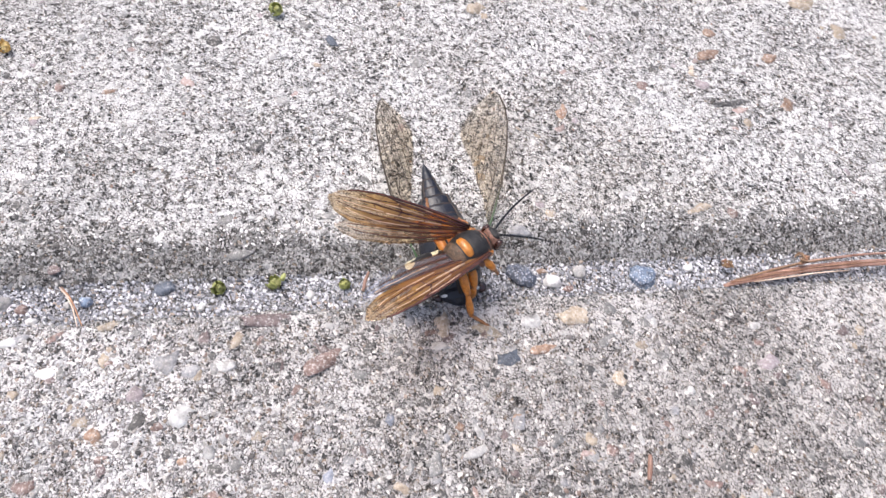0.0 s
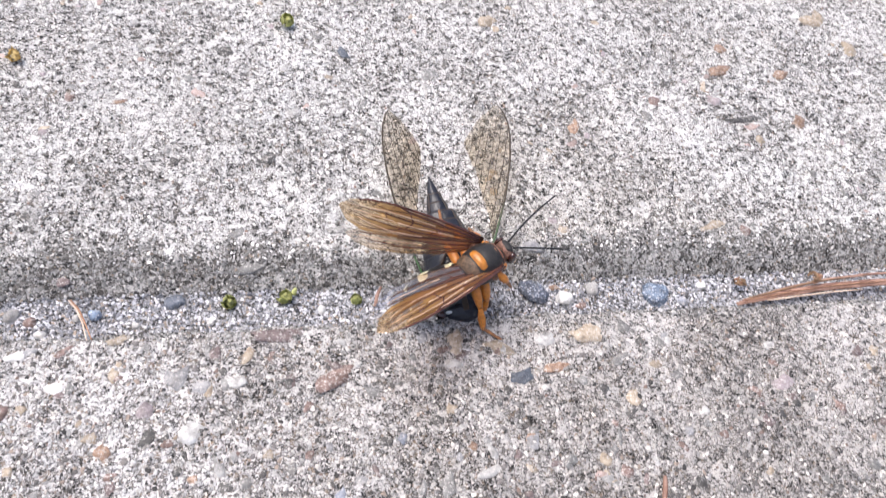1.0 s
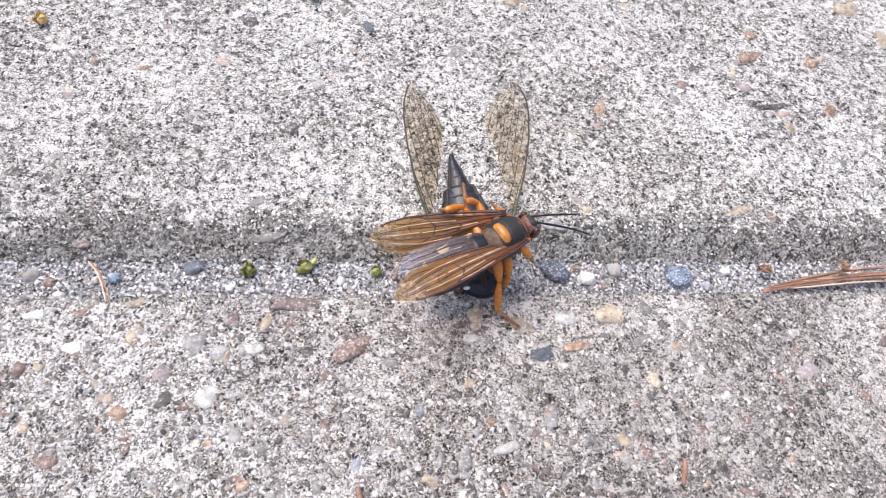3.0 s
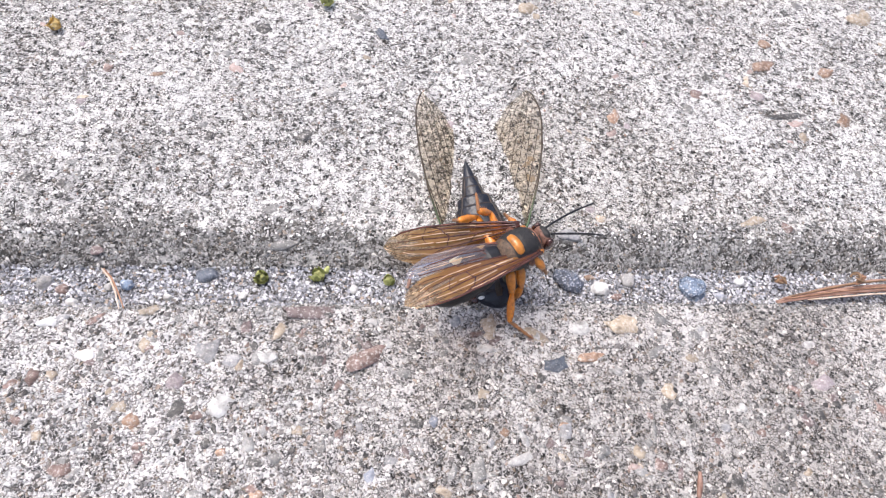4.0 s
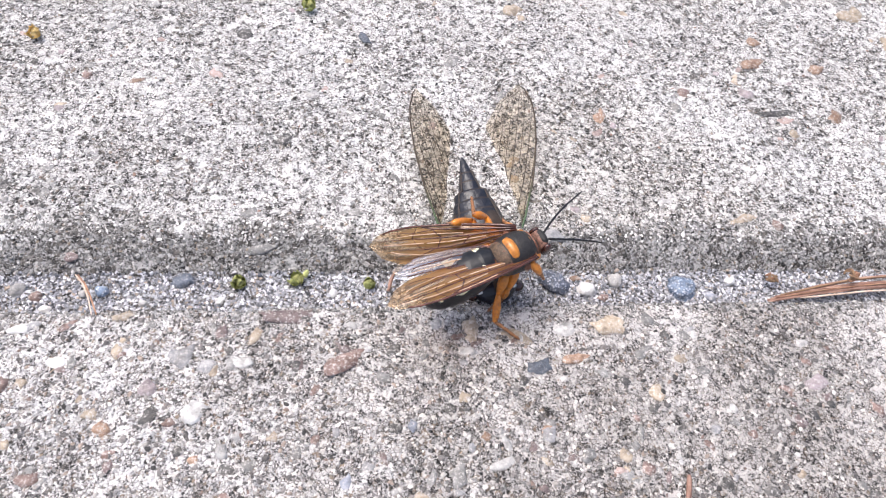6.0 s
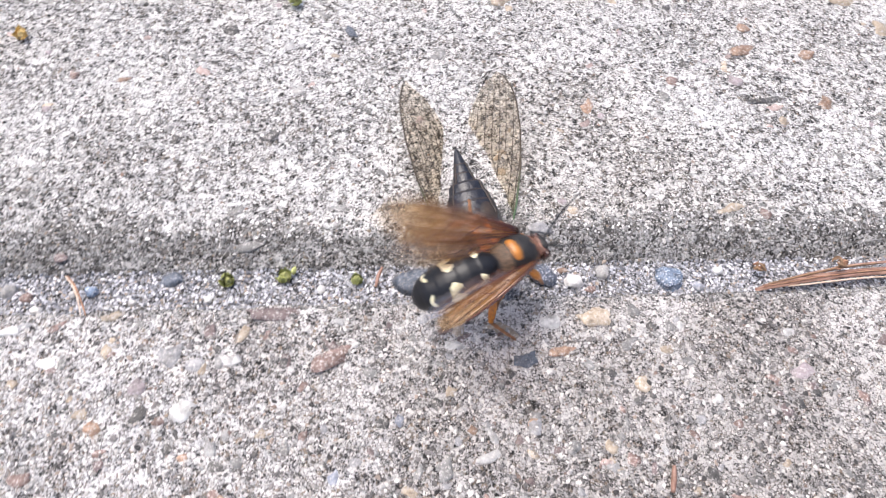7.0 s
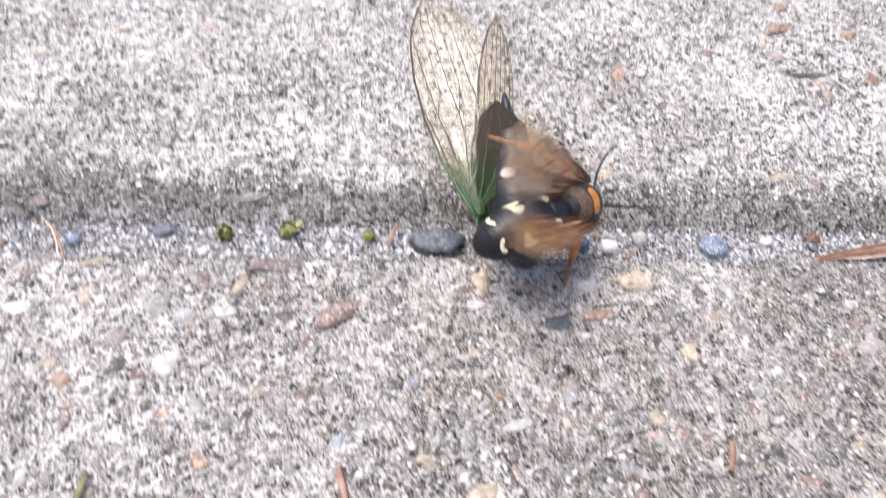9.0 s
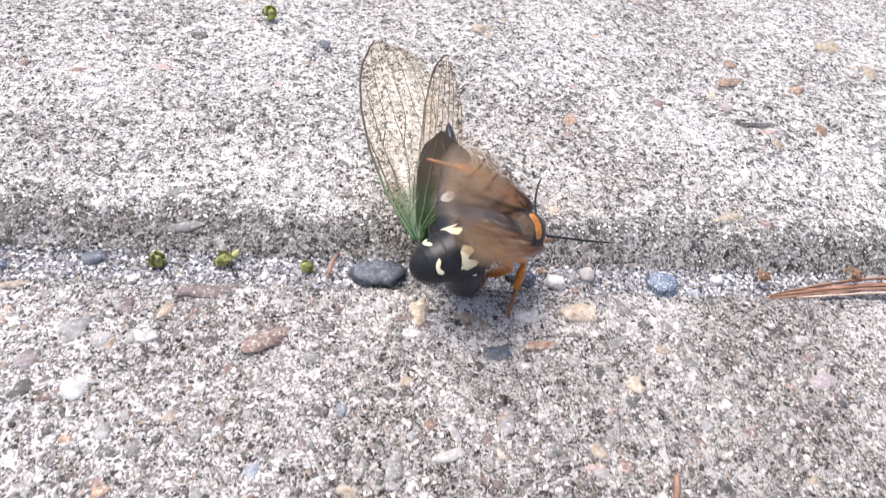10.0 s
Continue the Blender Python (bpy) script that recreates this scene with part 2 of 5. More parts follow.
def ball(bm, centre, r, sub=3, rough=0.0, seed=0.0):
    """A stretched ball, roughened if wanted."""
    made = bmesh.ops.create_icosphere(bm, subdivisions=sub, radius=1.0)["verts"]
    for v in made:
        k = 1 + rough * noise.noise(v.co * 1.3 + Vector((seed, seed * 0.7, 3.1))) + 0.4 * rough * noise.noise(v.co * 3.1 + Vector((seed, 1.7, seed)))
        v.co = Vector(centre) + Vector((v.co.x * r[0], v.co.y * r[1], v.co.z * r[2])) * k


def lerp_table(table, x):
    """Linear look-up in rows of (x, values...)."""
    cols = list(zip(*table))
    return [float(np.interp(x, cols[0], c)) for c in cols[1:]]


def frame_of(origin, along, side, mm=True):
    """The pose with x along, y as near to side as may be."""
    x = Vector(along).normalized()
    y = Vector(side)
    y = (y - x * y.dot(x)).normalized()
    m = Matrix((x, y, x.cross(y))).transposed().to_4x4()
    m.translation = Vector(origin) * (MM if mm else 1)
    return m


def vnoise(x, y, size, seed):
    """Smooth value noise on arrays, from -1 to 1."""
    g = np.random.RandomState(seed).uniform(-1, 1, (64, 64))
    u, v = x / size + 1000, y / size + 1000
    i, j = np.floor(u).astype(int), np.floor(v).astype(int)
    f, h = u - i, v - j
    f, h = f * f * (3 - 2 * f), h * h * (3 - 2 * h)
    a, b = g[i % 64, j % 64], g[(i + 1) % 64, j % 64]
    c, d = g[i % 64, (j + 1) % 64], g[(i + 1) % 64, (j + 1) % 64]
    return (a * (1 - f) + b * f) * (1 - h) + (c * (1 - f) + d * f) * h


# ---- the ground: two slabs and the tooled joint between them (mm) ----
LIP, BED_NEAR, BED_FAR, SHOULDER, DEPTH = -7.3, -5.2, 3.0, 10.2, 4.7
X0, X1, Y0, Y1 = -190.0, 230.0, -105.0, 190.0


def step(a, b, v):
    k = np.clip((v - a) / (b - a), 0, 1)
    return k * k * (3 - 2 * k)


def height(x, y):
    x, y = np.asarray(x, float), np.asarray(y, float)
    yy = y + 0.55 * vnoise(x, y, 9, 1) + 0.25 * vnoise(x, y, 2.5, 2)
    dip = step(LIP - 0.2, BED_NEAR - 0.4, yy) * (1 - np.where(yy > BED_FAR, np.clip((yy - BED_FAR) / (SHOULDER - BED_FAR), 0, 1) ** 0.75, 0))
    flat = 1 - np.clip(dip, 0, 1)
    groove = np.exp(-((yy - LIP - 1.0) / 0.6) ** 2) * (0.7 + 0.9 * vnoise(x, y, 16, 7))
    return -DEPTH * dip - 0.9 * np.clip(groove, 0, 1.5) + (0.35 * vnoise(x, y, 22, 3) + 0.16 * vnoise(x, y, 5, 4)) * (0.4 + 0.6 * flat) + 0.13 * vnoise(x, y, 1.3, 5) + 0.08 * vnoise(x, y, 0.8, 6)


def sheet(name, xs, ys, mat, label, category):
    gx, gy = np.meshgrid(xs, ys)
    co = np.stack([gx, gy, height(gx, gy)], -1).reshape(-1, 3) * MM
    k = np.arange(len(xs) * len(ys)).reshape(len(ys), len(xs))
    faces = np.stack([k[:-1, :-1], k[:-1, 1:], k[1:, 1:], k[1:, :-1]], -1).reshape(-1, 4)
    me = bpy.data.meshes.new(name)
    me.from_pydata(co, [], faces)
    me.polygons.foreach_set("use_smooth", np.ones(len(faces), bool))
    me.materials.append(mat)
    return tagged(new(name, me), label, category, kind="structure")


XS = np.arange(X0, X1 + 0.5, 1.0)
BED0, BED1 = -5.6, 3.2
pavement_near = sheet("pavement_near", XS, np.r_[np.arange(Y0, -9, 1.0), np.arange(-9, BED0 + 0.01, 0.34)], SLAB_NEAR, "worn sandy concrete pavement slab with tan pebbles", "pavement")
joint_floor = sheet("joint_floor", XS, np.linspace(BED0, BED1, 19), JOINT_DIRT, "gritty floor of the joint between two slabs", "pavement joint")
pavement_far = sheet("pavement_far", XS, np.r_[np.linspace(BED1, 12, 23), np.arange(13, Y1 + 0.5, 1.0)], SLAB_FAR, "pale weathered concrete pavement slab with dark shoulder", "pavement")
# dirt and the slope's shade, both put into the far shoulder's colour, with a ragged edge
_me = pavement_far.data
_me.materials.append(SHADED_DIRT)
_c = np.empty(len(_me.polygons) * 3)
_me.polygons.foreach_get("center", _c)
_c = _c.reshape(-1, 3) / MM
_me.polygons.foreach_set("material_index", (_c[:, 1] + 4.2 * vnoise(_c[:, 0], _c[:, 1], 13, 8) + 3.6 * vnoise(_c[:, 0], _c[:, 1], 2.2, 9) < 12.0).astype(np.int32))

# the same dirt and painted shade on the near slab's lip
_me = pavement_near.data
_me.materials.append(SHADED_DIRT)
_c = np.empty(len(_me.polygons) * 3)
_me.polygons.foreach_get("center", _c)
_c = _c.reshape(-1, 3) / MM
_me.polygons.foreach_set("material_index", (_c[:, 1] + 1.3 * vnoise(_c[:, 0], _c[:, 1], 9, 18) + 1.2 * vnoise(_c[:, 0], _c[:, 1], 1.8, 19) > -7.5).astype(np.int32))

bm = bmesh.new()
for x0, x1, y0, y1 in ((-40e3, 40e3, Y1, 40e3), (-40e3, 40e3, -40e3, Y0), (-40e3, X0, Y0, Y1), (X1, 40e3, Y0, Y1)):
    bm.faces.new([bm.verts.new((x * MM, y * MM, -0.0002)) for x, y in ((x0, y0), (x1, y0), (x1, y1), (x0, y1))])
tagged(part("ground", bm, SLAB_FAR, smooth=False), "pale concrete paving reaching far around", "pavement", kind="structure")



# ---- loose things in the joint and on the slabs ----
def plain(name, a, b, scale=500.0, rough=0.6, bumps=0.0002, sheen=0.5):
    """Two tones of one surface, broken by fine noise."""
    m, n, l, p = material(name)
    co = n.new("ShaderNodeTexCoord").outputs["Object"]
    t = noise_tex(n, l, scale, 4, 0.65, co)
    r = ramp(n, [(0.32, a), (0.66, b)])
    l.new(t.outputs[0], r.inputs[0])
    l.new(r.outputs[0], p.inputs["Base Color"])
    p.inputs["Roughness"].default_value, p.inputs["Specular IOR Level"].default_value = rough, sheen
    bump(n, l, p, t.outputs[0], bumps, 0.7)
    return m


BUD_GREEN = plain("bud_green", (0.27, 0.3, 0.08), (0.6, 0.62, 0.28), 420, 0.7, 0.0003, 0.25)
BUD_YELLOW = plain("bud_cream", (0.5, 0.34, 0.11), (0.82, 0.66, 0.34), 420, 0.7, 0.0003, 0.25)
BUD_HEART = plain("bud_heart", (0.16, 0.17, 0.05), (0.46, 0.46, 0.2), 700, 0.7, 0.0003, 0.25)
DRY_FIBRE = plain("dry_fibre", (0.22, 0.1, 0.055), (0.5, 0.29, 0.18), 350)
PALE_FIBRE = plain("pale_fibre", (0.5, 0.36, 0.26), (0.78, 0.66, 0.55), 350)
CHIP_WOOD = plain("chip_wood", (0.19, 0.095, 0.065), (0.4, 0.25, 0.19), 300)
DRY_CURL = plain("dry_curl", (0.12, 0.07, 0.04), (0.33, 0.2, 0.11), 500)
OLIVE = plain("olive_leaf", (0.09, 0.09, 0.045), (0.21, 0.2, 0.1), 500)


def loose_stone(x, y, length, width, turn, kind, label, rise=0.55, thick=0.75, seed=0.0, rough=0.34):
    bm = bmesh.new()
    ball(bm, (0, 0, 0), (length / 2 * MM, width / 2 * MM, thick * min(length, width) / 2 * MM), 3, rough, seed)
    ob = part("stone", bm, STONES[kind])
    z = float(height(x, y)) + (rise - 0.5) * thick * min(length, width)
    ob.matrix_basis = pose(x * MM, y * MM, z * MM, 0, 0, turn)
    return tagged(ob, label, "stone")


loose_stone(46.9, -1.0, 6.4, 5.6, -11, "blue", "blue-grey granite stone lying in the joint's grit", 0.6, 0.7, 2.0)
loose_stone(18.8, 0.8, 6.7, 5.4, -36, "speckled", "dark speckled stone lying in the joint's grit", 0.6, 0.75, 4.0)
loose_stone(25.6, -1.0, 4.2, 3.3, -30, "white", "chalky white stone lying in the joint's grit", 0.62, 0.8, 6.0)
loose_stone(32.3, 1.2, 3.2, 3.2, 0, "pale", "small pale quartz stone lying in the joint", 0.6, 0.8, 8.0)
loose_stone(-7.4, -0.2, 9.0, 6.6, 2, "slate", "flat dark slate stone under the wasp's prey", 0.66, 0.6, 10.0, 0.5)
loose_stone(-72.8, -0.5, 2.5, 2.5, 26, "blue", "small blue stone beside a brown needle", 0.6, 0.8, 12.0)
loose_stone(-88.6, -0.1, 3.3, 2.6, 27, "pale", "small pale stone among white grit", 0.6, 0.8, 14.0)
loose_stone(-84.9, -1.5, 2.4, 2.2, 0, "redbrown", "small reddish brown stone among white grit", 0.6, 0.8, 16.0)
loose_stone(-82.6, -4.4, 2.2, 1.6, 0, "white", "small white stone among grey grit", 0.6, 0.8, 18.0)
loose_stone(-57.7, 1.8, 4.8, 3.2, 13, "slate", "dull dark stone against the slab's shoulder", 0.5, 0.7, 20.0)
loose_stone(52.9, -2.9, 2.8, 2.5, 0, "bluegrey", "small blue-grey stone beside a granite stone", 0.55, 0.7, 22.0)
loose_stone(-27.6, -1.3, 1.8, 2.0, 0, "white", "small white stone between green buds", 0.6, 0.8, 24.0)
loose_stone(-64.6, -3.3, 1.6, 1.6, 0, "white", "small white stone among grey grit", 0.6, 0.8, 26.0)
loose_stone(-50.0, -2.9, 1.9, 1.7, 0, "white", "small white stone near a green bud", 0.6, 0.8, 28.0)
loose_stone(58.6, 0.9, 2.4, 2.0, 0, "white", "small white stone near a dry splinter", 0.6, 0.8, 30.0)
loose_stone(-76.2, -0.9, 1.9, 1.7, 0, "pale", "small pale stone beside a brown needle", 0.6, 0.8, 32.0)
loose_stone(29.0, -3.0, 2.6, 1.9, 20, "redbrown", "small brown stone beside a white stone", 0.5, 0.7, 34.0)
loose_stone(23.6, 1.9, 2.4, 1.4, 10, "orange", "small orange stone beside a white stone", 0.5, 0.7, 36.0)


def bud(x, y, size, turn, mat, label, lean=0.0, open_up=1.0, heart=BUD_HEART):
    """A fallen flower bud: a round heart in cupped, pointed sepals."""
    thing = new("flower_bud")
    s = size * MM / 2
    bm = bmesh.new()
    ball(bm, (0.1 * s, 0, 0.12 * s), (s * 0.56, s * 0.5, s * 0.56), 3, 0.7, x)
    part("heart", bm, heart, thing)
    for k in range(5):
        bm = bmesh.new()
        rows = []
        for i in range(7):
            u = i / 6
            rise = -0.75 + 1.5 * u
            out = (0.28 + 0.78 * math.sin(u * 2.2)) * (1 if u < 0.8 else 0.95 * open_up)
            w = 0.62 * math.sin(min(1, u * 1.15 + 0.12) * math.pi) ** 0.7 if u < 0.86 else 0.1
            rows.append([bm.verts.new(((out - 0.12 * abs(q)) * s, q * w * s, (rise + 0.1 * q * q) * s * 0.85)) for q in (-1, -0.5, 0, 0.5, 1)])
        for a, b in zip(rows, rows[1:]):
            for q in range(4):
                bm.faces.new((a[q], a[q + 1], b[q + 1], b[q]))
        bmesh.ops.solidify(bm, geom=bm.faces[:], thickness=0.12 * s)
        ob = part("sepal", bm, mat, thing)
        ob.matrix_basis = pose(0, 0, 0, random.uniform(-26, 26), random.uniform(-52, -4), k * 72 + random.uniform(-22, 22))
    thing.matrix_basis = pose(x * MM, y * MM, float(height(x, y)) * MM + s * 0.72, lean, lean * 0.5, turn)
    return tagged(thing, label, "flower bud", "fallen buds")


bud(-46.6, 0.9, 3.3, 10, BUD_GREEN, "round green fallen flower bud in the joint", 25)
_twin = bud(-34.9, 1.2, 3.4, 50, BUD_GREEN, "green fallen flower bud with a loose flap", -20, 1.15)
bm = bmesh.new()
ball(bm, (2.2 * MM, -0.4 * MM, -0.3 * MM), (0.8 * MM, 0.55 * MM, 0.7 * MM), 2, 0.4, 3.0)
part("loose_flap", bm, BUD_GREEN, _twin)
bud(-20.5, 0.1, 3.0, 80, BUD_GREEN, "small green fallen flower bud beside the wasp", 35, 0.9)
bud(-99.6, 68.0, 3.4, 20, BUD_YELLOW, "cream yellow open fallen bud on the pale slab", 15, 1.5, BUD_YELLOW)
bud(-35.5, 82.0, 4.2, 0, BUD_GREEN, "dull green fallen bud on the pale slab", 20, 1.1)


def strand(bm, pts, width, thick, n=14, wave=0.0):
    """A bent strip through control points (mm), tapered at both ends."""
    p = [Vector(q) for q in pts]
    line, rad = [], []
    for i in range(n):
        u = i / (n - 1) * (len(p) - 1)
        k = min(int(u), len(p) - 2)
        c = p[k].lerp(p[k + 1], u - k)
        c.z += wave * math.sin(i * 1.7)
        t = 0.35 + 0.65 * math.sin(math.pi * (0.12 + 0.8 * i / (n - 1))) ** 0.6
        line.append(c * MM)
        rad.append((width / 2 * t * MM, thick / 2 * t * MM))
    tube(bm, line, rad, 7)


def fibrous(name, a, b):
    """Dry plant fibre, streaked along x."""
    m, n, l, p = material(name)
    co = n.new("ShaderNodeTexCoord").outputs["Object"]
    mp = n.new("ShaderNodeMapping")
    mp.inputs["Scale"].default_value = (0.06, 1, 1)
    l.new(co, mp.inputs["Vector"])
    t = noise_tex(n, l, 2600, 3, 0.6, mp.outputs[0])
    r = ramp(n, [(0.36, a), (0.64, b)])
    l.new(t.outputs[0], r.inputs[0])
    l.new(mixer(n, l, r.outputs[0], ramp_of(n, l, noise_tex(n, l, 300, 3, 0.6, co).outputs[0]), 0.8, "MULTIPLY"), p.inputs["Base Color"])
    p.inputs["Roughness"].default_value = 0.75
    bump(n, l, p, t.outputs[0], 0.0004, 0.8)
    return m


def ramp_of(n, l, fac):
    r = ramp(n, [(0.34, (0.55, 0.5, 0.46)), (0.58, (1, 1, 1))])
    l.new(fac, r.inputs[0])
    return r.outputs[0]


SPLINTER_TAN = fibrous("splinter_fibre", (0.22, 0.115, 0.085), (0.5, 0.315, 0.24))
splinter = new("dry_splinter")
for _pts, _w, _t, _mat in (
    (((64.8, -4.9, -3.2), (74, -3.7, -2.3), (85, -2.7, -1.7), (98, -2.1, -1.4), (112, -2.2, -1.2)), 1.25, 0.6, SPLINTER_TAN),
    (((65.6, -4.6, -3.0), (74, -3.1, -2.0), (85, -2.0, -1.4), (98, -1.4, -1.0), (112, -1.5, -1.0)), 0.9, 0.6, SPLINTER_TAN),
    (((66.5, -4.2, -2.8), (76, -2.4, -1.6), (86, -0.9, -0.9), (98, 0.1, -0.6), (112, 0.4, -0.6)), 0.75, 0.5, SPLINTER_TAN),
    (((67.5, -4.0, -2.4), (76, -2.6, -1.3), (84, -1.3, -0.7), (93, -0.6, -0.4)), 0.4, 0.35, DRY_CURL),
    (((66.5, -4.5, -2.5), (78, -3.2, -1.5), (90, -2.2, -0.9), (104, -1.7, -0.9)), 0.3, 0.3, DRY_FIBRE),
    (((72, -4.6, -2.6), (80, -4.1, -2.1), (88, -3.5, -1.8), (96, -3.2, -1.8)), 0.45, 0.4, PALE_FIBRE),
):
    bm = bmesh.new()
    strand(bm, _pts, _w, _t, 16, 0.06)
    part("strand", bm, _mat, splinter)


def tangle(parent, name, x, y, z, size, count, seed, label=""):
    """A dry husk: thin curled fibres wound into a loose ball."""
    rnd = random.Random(seed)
    for k in range(count):
        r, turn = size * rnd.uniform(0.4, 0.95), rnd.uniform(2.2, 4.6)
        tilt = Euler((rnd.uniform(-1.5, 1.5), rnd.uniform(-1.5, 1.5), rnd.uniform(0, 6.3))).to_matrix()
        off = Vector((rnd.uniform(-0.4, 0.4), rnd.uniform(-0.3, 0.3), 0)) * size
        pts = [Vector((x, y, z)) + off + tilt @ Vector((r * (1 - 0.03 * i) * math.cos(turn * i / 9), 0.8 * r * math.sin(turn * i / 9), 0.05 * r * i)) * 0.9 for i in range(10)]
        bm = bmesh.new()
        strand(bm, pts, rnd.uniform(0.35, 0.75), 0.35, 18)
        part(name, bm, DRY_CURL if k % 3 else DRY_FIBRE, parent, label)


tangle(splinter, "curled_husk", 84.0, -0.8, 0.2, 1.7, 9, 3, "curled brown husk caught on the splinter")
tagged(splinter, "reddish tan dry splinter lying along the joint", "plant litter")
curl = new("dried_husk")
tangle(curl, "fibre", 66.6, 0.2, -1.9, 1.7, 9, 8)
tagged(curl, "small curled brown husk beside the dry splinter", "plant litter")

needle = new("dry_needle")
for _off in (-0.22, 0.22):
    bm = bmesh.new()
    strand(bm, [(-77.2 + _off, 1.8, -2.0), (-75.0 + _off, -0.9, -1.0), (-73.0 + _off, -4.4, 0.2), (-71.2 + 2 * _off, -8.6, 0.6)], 0.36, 0.34, 14)
    part("blade", bm, PALE_FIBRE if _off < 0 else DRY_FIBRE, needle)
tagged(needle, "reddish brown dry needle lying across the joint", "plant litter")
bm = bmesh.new()
strand(bm, [(-16.4, -1.8, -3.2), (-15.9, 0.2, -2.4), (-15.0, 2.2, -1.9)], 0.8, 0.6, 9)
tagged(part("plant_sliver", bm, CHIP_WOOD), "short reddish plant sliver beside a slate stone", "plant litter")
bm = bmesh.new()
strand(bm, [(34.2, -46.8, 0.5), (34.9, -44.5, 0.75), (35.6, -42.2, 0.6)], 1.05, 0.9, 9)
tagged(part("wood_chip", bm, CHIP_WOOD), "short terracotta brown wood chip on the slab", "wood chip")
bm = bmesh.new()
strand(bm, [(-24.3, -45.0, 0.6), (-23.7, -47.6, 0.8), (-22.9, -51.0, 0.6)], 1.15, 0.9, 9)
tagged(part("wood_chip", bm, CHIP_WOOD), "longer terracotta brown wood chip on the slab", "wood chip")
bm = bmesh.new()
strand(bm, [(-59.2, -49.4, 0.5), (-59.0, -47.5, 0.7), (-58.6, -45.2, 0.5)], 1.1, 0.5, 9)
tagged(part("leaf_scrap", bm, OLIVE), "small olive green leaf scrap on the slab", "leaf")



# ---- the wasp: x to its head, y to its left, z to its back (mm) ----
def chitin(name, a, b, rough, coat=0.0, scale=900.0, bumps=0.00012, shine=0.5):
    m = plain(name, a, b, scale, rough, bumps)
    m.node_tree.nodes["Principled BSDF"].inputs["Specular IOR Level"].default_value = shine
    m.node_tree.nodes["Principled BSDF"].inputs["Coat Weight"].default_value = coat
    m.node_tree.nodes["Principled BSDF"].inputs["Coat Roughness"].default_value = 0.18
    return m


BLACK_SHELL = chitin("black_shell", (0.004, 0.0045, 0.006), (0.01, 0.011, 0.015), 0.42, 0.06, 900, 0.00012, 0.4)
BLACK_DOWN = chitin("downy_black_shell", (0.009, 0.009, 0.01), (0.024, 0.021, 0.02), 0.55, 0.0, 1500, 0.0003)
DUSK_DOWN = chitin("dusky_down", (0.045, 0.03, 0.019), (0.16, 0.1, 0.06), 0.6, 0.0, 1500, 0.0003)
RUST_SHELL = chitin("rust_shell", (0.05, 0.02, 0.014), (0.22, 0.085, 0.045), 0.5, 0.1, 1100, 0.0003)
HEAD_DOWN = chitin("tawny_head", (0.07, 0.03, 0.022), (0.34, 0.18, 0.13), 0.55, 0.05, 1600, 0.0004)
ORANGE_SHELL = chitin("orange_shell", (0.3, 0.1, 0.012), (0.56, 0.22, 0.03), 0.34, 0.3)
LEG_ORANGE = chitin("leg_orange", (0.42, 0.12, 0.012), (0.7, 0.25, 0.024), 0.38, 0.3)
FOOT_BROWN = chitin("foot_brown", (0.14, 0.06, 0.028), (0.36, 0.16, 0.06), 0.5, 0.1)
IVORY_SHELL = chitin("ivory_spot", (0.66, 0.6, 0.36), (0.86, 0.82, 0.6), 0.4, 0.2)
EYE_DARK = chitin("dark_eye", (0.03, 0.012, 0.01), (0.07, 0.025, 0.018), 0.2, 0.6)


